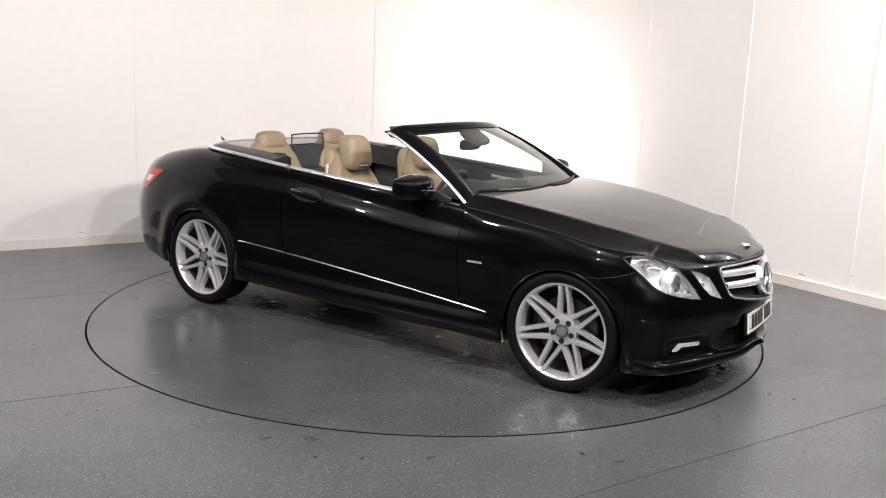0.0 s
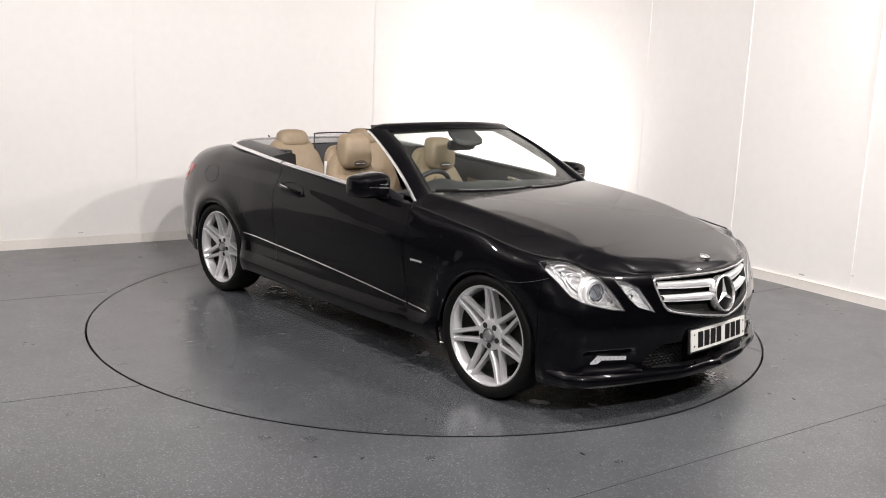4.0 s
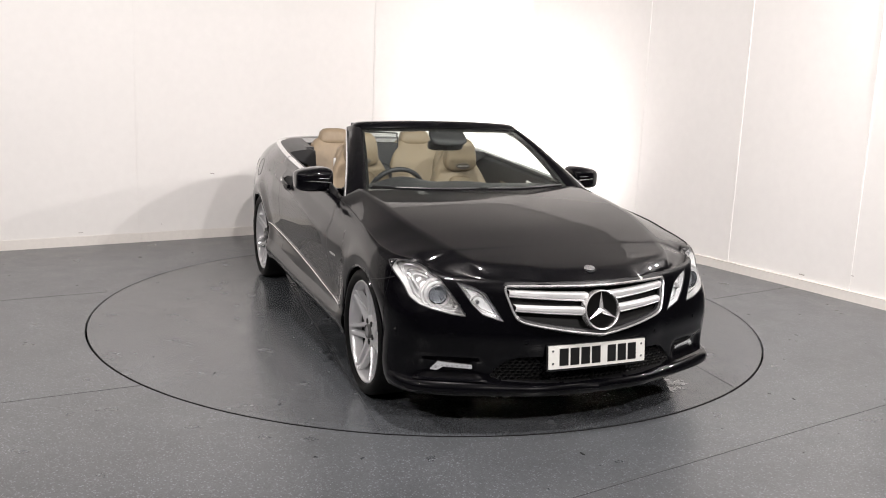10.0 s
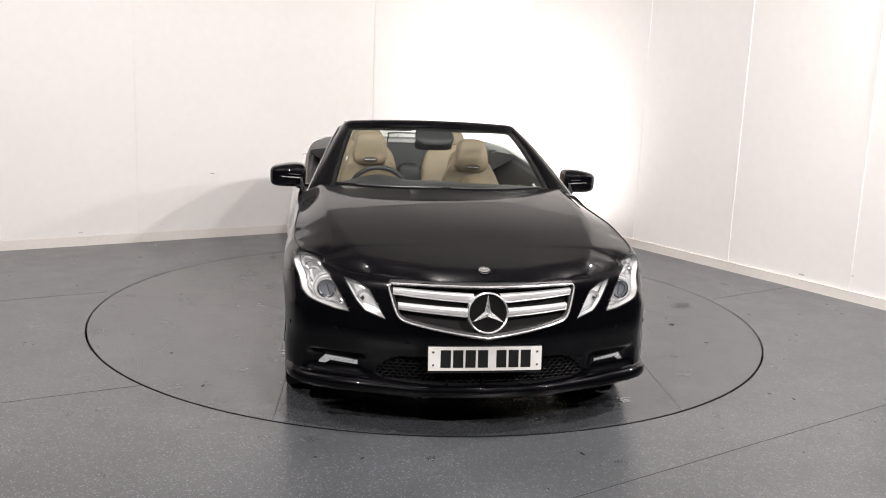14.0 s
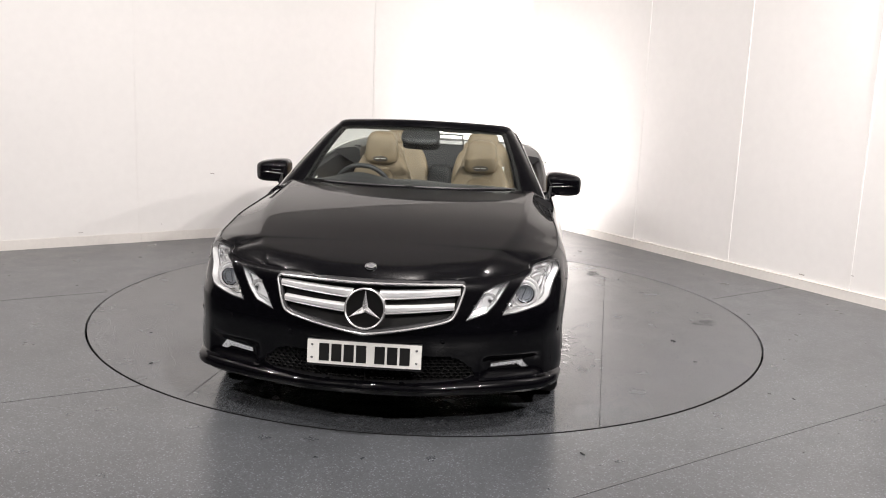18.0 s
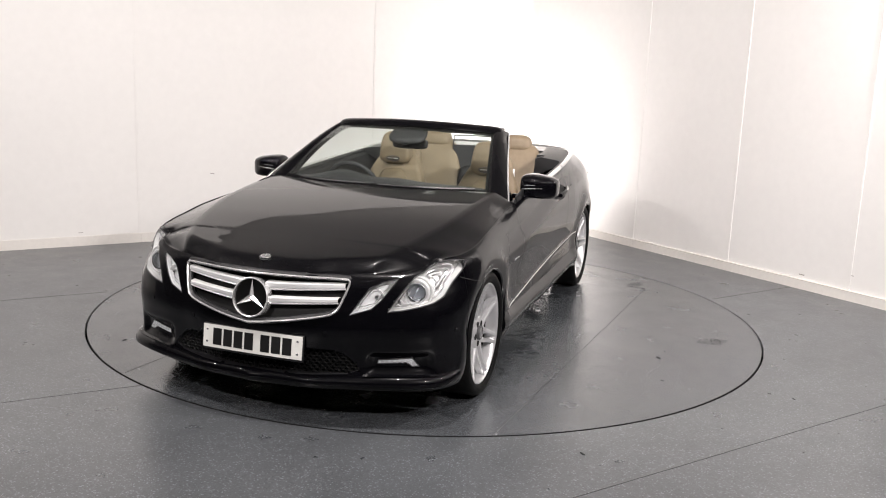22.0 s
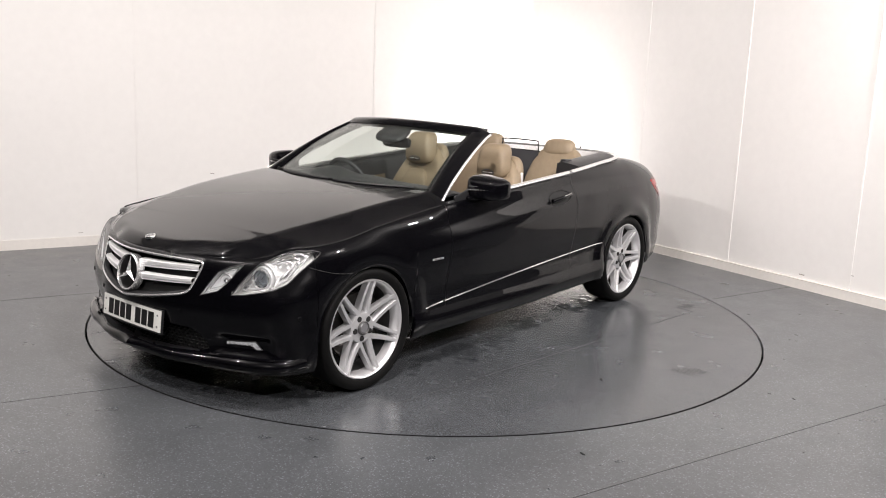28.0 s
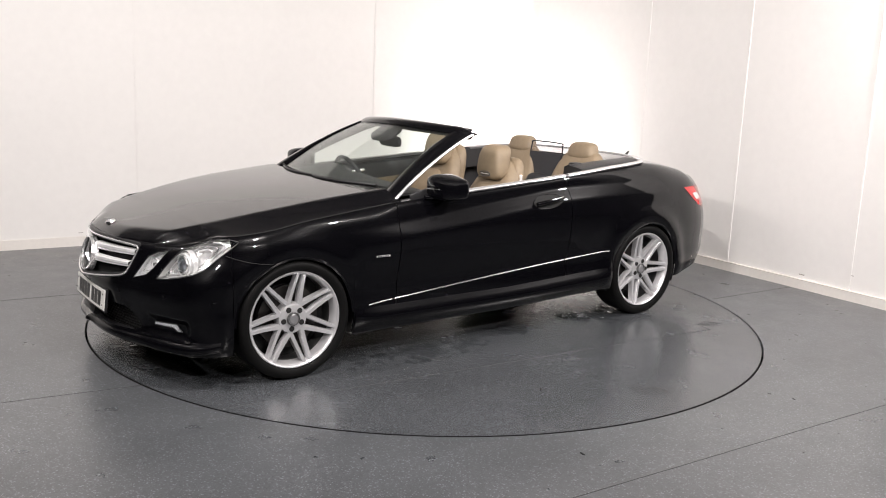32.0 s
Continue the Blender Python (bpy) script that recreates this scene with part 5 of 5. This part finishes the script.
front_seat(-0.365, -0.295, 0.755)
front_seat(0.365, -0.225, 0.725)
for side, nm in SIDES:
    seat = part("rear_seat", None, car, "tan leather rear seat with a fixed headrest")

    def back(p):
        t = (p.z / 0.62) + 0.5
        w = 1.0 - 0.36 * max(0, (t - 0.25) / 0.75) ** 1.2
        return Vector((-1.05 - 0.20 * t + p.x * (1 - 0.25 * t), side * (0.345 - 0.005 * t) + p.y * w, 0.795 + p.z))
    part("backrest", make_mesh("backrest", *pillow((0.16, 0.58, 0.66), 5.0, 36, 26, back), LEATHER), seat)

    def head(p):
        t = p.z / 0.13 + 0.5
        return Vector((-1.235 - 0.02 * t + p.x, side * 0.335 + p.y * (1.12 - 0.26 * t), 1.128 + p.z))
    part("headrest", make_mesh("headrest", *pillow((0.12, 0.255, 0.125), 3.4, 32, 20, head), LEATHER), seat)
    part("seat_cushion", make_mesh("seat_cushion", *pillow((0.50, 0.52, 0.20), 3.4, 28, 18, lambda p: Vector((-0.86 + p.x, side * 0.345 + p.y, 0.50 + p.z))), LEATHER), seat)
    pts = [(-1.145 - 0.16 * t, side * (0.335 + 0.12 * math.sin(math.pi * t)), 0.82 + 0.20 * t) for t in np.linspace(0, 1, 10)]
    part("seam", make_mesh("seam", *tube(pts, 0.003, 5), LEATHER_SEAM), seat)
    # black cover beside the rear seat, with the belt outlet
    rows = []
    for t in np.linspace(0, 1, 14):
        x = -0.80 - 0.66 * t
        b = np.array([np.interp(-x, -BC[:, 0], BC[:, 1]), np.interp(-x, -BC[:, 0], BC[:, 2])])
        yi = 0.60 - 0.05 * t
        rows.append([(x, side * (b[0] - 0.014), b[1] - 0.002), (x, side * (b[0] - 0.05), b[1] + 0.016), (x, side * (yi + 0.04), b[1] + 0.034 - 0.012 * t), (x, side * yi, b[1] + 0.020), (x, side * (yi - 0.01), b[1] - 0.12)])
    part("side_cover", make_mesh("side_cover", np.array(rows).reshape(-1, 3), grid_faces(14, 5) + [(0, 1, 2, 3, 4)], TRIM, sharp=35), car, "black plastic cover beside the rear seat")
    part("belt_outlet", from_bm("belt_outlet", rounded_box((0.09, 0.055, 0.04), 0.012, (-0.88, side * 0.625, 1.058)), TRIM), car)
part("rear_bolster", make_mesh("rear_bolster", *pillow((0.14, 0.20, 0.42), 4, 20, 16, lambda p: p + Vector((-1.12, 0, 0.72))), CABIN), car)
# wind deflector between the rear headrests
wd = part("wind_deflector", None, car, "black wind deflector net in a thin frame between the rear headrests")
fr = [(-1.17, -0.165, 0.86), (-1.185, -0.175, 1.05), (-1.195, -0.168, 1.140), (-1.195, -0.142, 1.163), (-1.195, 0.142, 1.163), (-1.195, 0.168, 1.140), (-1.185, 0.175, 1.05), (-1.17, 0.165, 0.86)]
part("deflector_frame", make_mesh("deflector_frame", *tube(curve3(fr, 6), 0.0055, 8, up=(1, 0, 0)), TRIM), wd)
NET = see_through("net_haze", (0.90, 0.90, 0.91), 0.05)
part("deflector_net", make_mesh("deflector_net", *sheet(lambda y, z: (-1.19, y, z), np.linspace(-0.165, 0.165, 4), np.linspace(1.065, 1.158, 3), 0.002), NET), wd)
part("deflector_panel", make_mesh("deflector_panel", *sheet(lambda y, z: (-1.172 - 0.04 * (z - 0.86), y, z), np.linspace(-0.168, 0.168, 8), np.linspace(0.60, 1.085, 6), 0.006), MESH_CLOTH), wd)
# folded-roof cover and rear deck inside the bow
rows = []
for t in np.linspace(0, 1, 16):
    x = -1.28 - 0.345 * t
    yb = float(np.interp(-x, -BC[:, 0], BC[:, 1])) - 0.008
    rows.append([(x, v * yb, 1.058 + 0.012 * t + 0.018 * (1 - v * v) + (float(np.interp(-x, -BC[:, 0], BC[:, 2])) - 1.066) * v * v) for v in np.linspace(-1, 1, 25)])
part("roof_cover", make_mesh("roof_cover", *thick_sheet(rows, -0.006, (0, 0, 1)), PAINT), car, "black painted cover over the folded roof")
part("parcel_shelf", from_bm("parcel_shelf", rounded_box((0.30, 1.20, 0.03), 0.012, (-1.36, 0, 1.035)), TRIM), car)
V, F = [], []
for k, t in enumerate(np.linspace(0, 1, 8)):
    x, z, w = -2.02 - 0.10 * t, 1.018 + 0.062 * t ** 1.6, 0.018 * (1 - t) + 0.004
    V += [(x + 0.05 * (1 - t) + 0.01, 0, z), (x, w, z), (x - 0.035 * (1 - t) - 0.006, 0, z - 0.004), (x, -w, z)]
part("antenna_fin", make_mesh("antenna_fin", V, grid_faces(8, 4, False, True) + [(31, 30, 29, 28)], TRIM), car, "small black shark-fin aerial on the boot")

# inner mirror and sensor housing
im = part("rear_view_mirror", None, car, "black rear-view mirror below a sensor housing")
part("mirror_shell", make_mesh("mirror_shell", *pillow((0.035, 0.245, 0.072), 4, 28, 18, lambda p: p + Vector((0.235, 0.0, 1.188))), TRIM), im)
part("mirror_stem", from_bm("mirror_stem", rounded_box((0.05, 0.03, 0.07), 0.01, (0.255, 0, 1.235)), TRIM), im)
part("sensor_housing", make_mesh("sensor_housing", *pillow((0.15, 0.25, 0.055), 3, 24, 16, lambda p: Vector((0.265 + p.x, p.y * (1 + 0.8 * p.x), 1.245 - 0.55 * p.x + p.z))), CABIN), im)
for side, nm in SIDES:
    part("sun_visor", from_bm("sun_visor", rounded_box((0.13, 0.36, 0.018), 0.008, (0.06, side * 0.30, 1.272), (0, -8, 0)), CABIN), car)

# ---------- marks on the turntable and floor ----------
SEAM = plain("vinyl_weld_seam", (0.035, 0.035, 0.036), 0.6, vary=0.3, scale=60)
MARK = plain("rubber_scuff", (0.045, 0.045, 0.044), 0.55, vary=0.3, scale=80)
GRIT = plain("dark_grit", (0.02, 0.02, 0.02), 0.8, vary=0.3)


def strip_on_floor(name, a, b, width, mat, parent, z=0.0012, label="", wob=0.0):
    a, b = Vector((*a, 0)), Vector((*b, 0))
    d = (b - a).normalized()
    n_ = Vector((-d.y, d.x, 0))
    V = []
    for t in np.linspace(0, 1, 30):
        p = a.lerp(b, t) + n_ * wob * noise.noise(Vector((t * 7, a.x, a.y)))
        w = width * (0.75 + 0.5 * abs(noise.noise(Vector((t * 23, b.x, 3.1)))))
        V += [p - n_ * w / 2 + Vector((0, 0, 0.0002)), p - n_ * w * 0.3 + Vector((0, 0, z)), p + n_ * w * 0.3 + Vector((0, 0, z)), p + n_ * w / 2 + Vector((0, 0, 0.0002))]
    ob = new(name, make_mesh(name, V, grid_faces(30, 4), mat))
    ob.parent = parent
    if label:
        tagged(ob, label)
    return ob


strip_on_floor("seam", (1.98, 1.054), (-1.40, 1.365), 0.004, SEAM, turntable, wob=0.004)
strip_on_floor("seam", (-1.40, 1.365), (-1.43, 1.22), 0.004, SEAM, turntable)
strip_on_floor("seam", (1.99, -0.997), (-2.05, -0.70), 0.004, SEAM, turntable, wob=0.004)
for a, b in (((0.50, -2.885), (3.9, -0.72)), ((-3.6, -2.85), (-1.46, -1.725)), ((2.22, 0.59), (3.2, 1.22)), ((-3.4, -0.46), (-2.32, 0.15))):
    tagged(strip_on_floor("floor_seam", a, b, 0.005, SEAM, None, wob=0.003), "thin weld seam in the floor vinyl", "seam", kind="structure")


def scuff(cx, cy, size, lines, angle):
    V, F = [], []
    for k in range(lines):
        off = (k - lines / 2) * size * 0.22
        o = len(V)
        L_ = size * random.uniform(0.5, 1.0)
        for t in np.linspace(-1, 1, 8):
            w = 0.0035 * (1 - abs(t)) + 0.0006
            x, y = t * L_ + random.uniform(-1, 1) * 0.004 + k * 0.01, off + random.uniform(-1, 1) * 0.002
            V += [(x, y - w, 0.0006), (x, y + w, 0.0006)]
        F += [(o + 2 * i, o + 2 * i + 2, o + 2 * i + 3, o + 2 * i + 1) for i in range(7)]
    ob = part("scuff_mark", make_mesh("scuff_mark", V, F, MARK), turntable, "dark tyre scuff on the vinyl")
    ob.matrix_basis = pose(cx, cy, 0, 0, 0, angle)


scuff(-0.10, 1.92, 0.10, 7, 88)
scuff(-1.51, 1.24, 0.09, 7, 120)


def crumb(x, y, parent, size, angle):
    bm = bmesh.new()
    bmesh.ops.create_icosphere(bm, subdivisions=2, radius=1)
    for v in bm.verts:
        v.co *= 1 + 0.35 * noise.noise(v.co * 1.7 + Vector((x * 9, y * 9, 0)))
        v.co = Vector((v.co.x * size, v.co.y * size * 0.3, (v.co.z + 0.8) * size * 0.14))
    me = from_bm("crumb", bm, GRIT)
    ob = new("crumb", me)
    ob.parent = parent
    ob.matrix_basis = pose(x, y, 0.0, 0, 0, angle)
    return ob


for x, y, r in ((0.425, 1.651, 0.020), (0.84, 1.713, 0.012), (0.967, -1.615, 0.014), (1.525, -1.375, 0.015), (0.275, 1.674, 0.009), (0.6, -1.9, 0.008), (-0.4, -1.75, 0.009), (-0.9, 1.62, 0.008), (1.1, 1.5, 0.007)):
    crumb(x, y, turntable, r, random.uniform(0, 180))
for x, y, r in ((0.713, -2.396, 0.019), (1.98, -1.601, 0.014), (2.2, -0.9, 0.009), (2.5, -0.35, 0.012), (2.35, 0.15, 0.012), (-2.6, 0.3, 0.010), (1.45, -2.05, 0.008), (2.75, 0.2, 0.008), (2.9, -0.5, 0.007)):
    tagged(crumb(x, y, None, r, random.uniform(100, 170)), "tiny dark crumb of dirt on the floor", "dirt", group="dirt on the floor")

# small knocks low on the long wall
KNOCK = plain("grey_wall_scuff", (0.38, 0.35, 0.33), 0.6, vary=0.3, scale=120)
for right, u, z, w, h in ((False, 4.905, 0.115, 0.028, 0.004), (False, 4.885, 0.118, 0.012, 0.003), (False, 3.69, 0.62, 0.035, 0.006), (False, 4.18, 0.155, 0.014, 0.003),
                          (True, 3.86, 0.115, 0.05, 0.008), (True, 4.30, 0.20, 0.03, 0.006)):
    part("scuff_mark", wall_block("scuff_mark", KNOCK, right, u - w / 2, u + w / 2, z, z + h, 0.0003, 0.0016, 0.0006), wall_right if right else wall_left)

# ---------- water that dripped off the washed car ----------
WATER = see_through("water", (0.91, 0.915, 0.92), 0.02)
wn, wl = WATER.node_tree.nodes, WATER.node_tree.links
wt, wbump, wtc = wn.new("ShaderNodeTexNoise"), wn.new("ShaderNodeBump"), wn.new("ShaderNodeTexCoord")
wt.inputs["Scale"].default_value, wt.inputs["Detail"].default_value = 75, 4
wbump.inputs["Strength"].default_value, wbump.inputs["Distance"].default_value = 0.9, 0.012
wl.new(wtc.outputs["Object"], wt.inputs["Vector"])
wl.new(wt.outputs["Fac"], wbump.inputs["Height"])
for nd in wn:
    if nd.bl_idname == "ShaderNodeMath" and nd.operation == "MULTIPLY_ADD":
        nd.inputs[1].default_value, nd.inputs[2].default_value = 1.3, 0.07
    if nd.bl_idname == "ShaderNodeBsdfGlossy":
        wl.new(wbump.outputs[0], nd.inputs["Normal"])


def wet_patch(cx, cy, rx, ry, seed, fill=0.0):
    """Thin water broken into a net of runs and beads."""
    step = 0.011
    nx, ny = int(rx / step) * 2 + 3, int(ry / step) * 2 + 3
    xs, ys = (np.arange(nx) - nx // 2) * step, (np.arange(ny) - ny // 2) * step
    V, keep = [], []
    for x in xs:
        for y in ys:
            d = (x / rx) ** 2 + (y / ry) ** 2
            p = Vector((x + seed * 3.1, y - seed * 1.7, seed))
            w = 0.35 * noise.noise(p * 5) + 0.50 * noise.noise(p * 17) + 0.50 * noise.noise(p * 41) + (0.46 + fill) * (1 - d) - 0.10
            keep.append(w)
            jx, jy = 0.004 * noise.noise(p * 70), 0.004 * noise.noise(p * 70 + Vector((9, 0, 0)))
            V.append((x + jx, y + jy, 0.0006 + 0.0030 * min(0.5, max(0.0, w)) + 0.0006 * (1 + noise.noise(p * 55))))
    F = [f for f in grid_faces(nx, ny) if min(keep[k] for k in f) > 0.06]
    used = sorted({k for f in F for k in f})
    idx = {k: i for i, k in enumerate(used)}
    if not F:
        return
    ob = part("wet_patch", make_mesh("wet_patch", [V[k] for k in used], [tuple(idx[k] for k in f) for f in F], WATER, sharp=80), turntable, "thin film of dripped water")
    tagged(ob, kind="stuff")
    ob.matrix_basis = pose(cx, cy, 0)


for k, (x, y, rx, ry) in enumerate(((1.90, 0.0, 0.23, 0.62), (1.78, -0.60, 0.19, 0.24), (1.78, 0.60, 0.19, 0.24), (0.60, -0.78, 0.58, 0.17), (0.60, 0.82, 0.58, 0.17), (-0.25, -0.66, 0.34, 0.14), (-0.25, 0.70, 0.34, 0.14), (-0.95, 0.72, 0.34, 0.20), (-0.95, -0.66, 0.34, 0.16), (0.95, -0.94, 0.20, 0.12))):
    wet_patch(x, y, rx, ry, 1.3 + k * 3.7, 0.12 if x > 1.5 else 0.0)
V, F = [], []
for k in range(700):
    base_x, base_y, sx, sy = random.choice(((1.98, -0.42, 0.16, 0.22), (2.0, 0.30, 0.15, 0.26), (0.6, -0.95, 0.4, 0.08), (0.6, 0.97, 0.4, 0.08), (0.62, -0.70, 0.42, 0.10), (0.55, 0.70, 0.45, 0.10), (-0.9, 0.60, 0.45, 0.12), (-0.6, -0.68, 0.4, 0.1)))
    x, y, r = random.gauss(base_x, sx * 0.7), random.gauss(base_y, sy * 0.7), random.uniform(0.002, 0.007)
    o = len(V)
    V.append((x, y, r * 0.45))
    for ring_, h in ((0.7, 0.33), (1.0, 0.0)):
        for q in range(7):
            a = 2 * math.pi * q / 7
            V.append((x + r * ring_ * math.cos(a), y + r * ring_ * math.sin(a), h * r + 0.0003))
    for q in range(7):
        q2 = (q + 1) % 7
        F += [(o, o + 1 + q, o + 1 + q2), (o + 1 + q, o + 8 + q, o + 8 + q2, o + 1 + q2)]
drops = part("water", make_mesh("water", V, F, WATER, sharp=80), turntable, "scattered drops of water")
tagged(drops, kind="stuff")

RATE, START = -3.4478, -33.78
CAR_C = (-0.0879, 0.0461)


def motions():
    """The table and all that stands on it turn at an even pace."""
    turns = [(t, START + RATE * t) for t in range(0, 33, 2)]
    walk(turntable, [(t, pose(0, 0, 0, 0, 0, a)) for t, a in turns])
    walk(car, [(t, pose(0, 0, 0, 0, 0, a) @ pose(-CAR_C[0], -CAR_C[1], 0)) for t, a in turns])


motions()
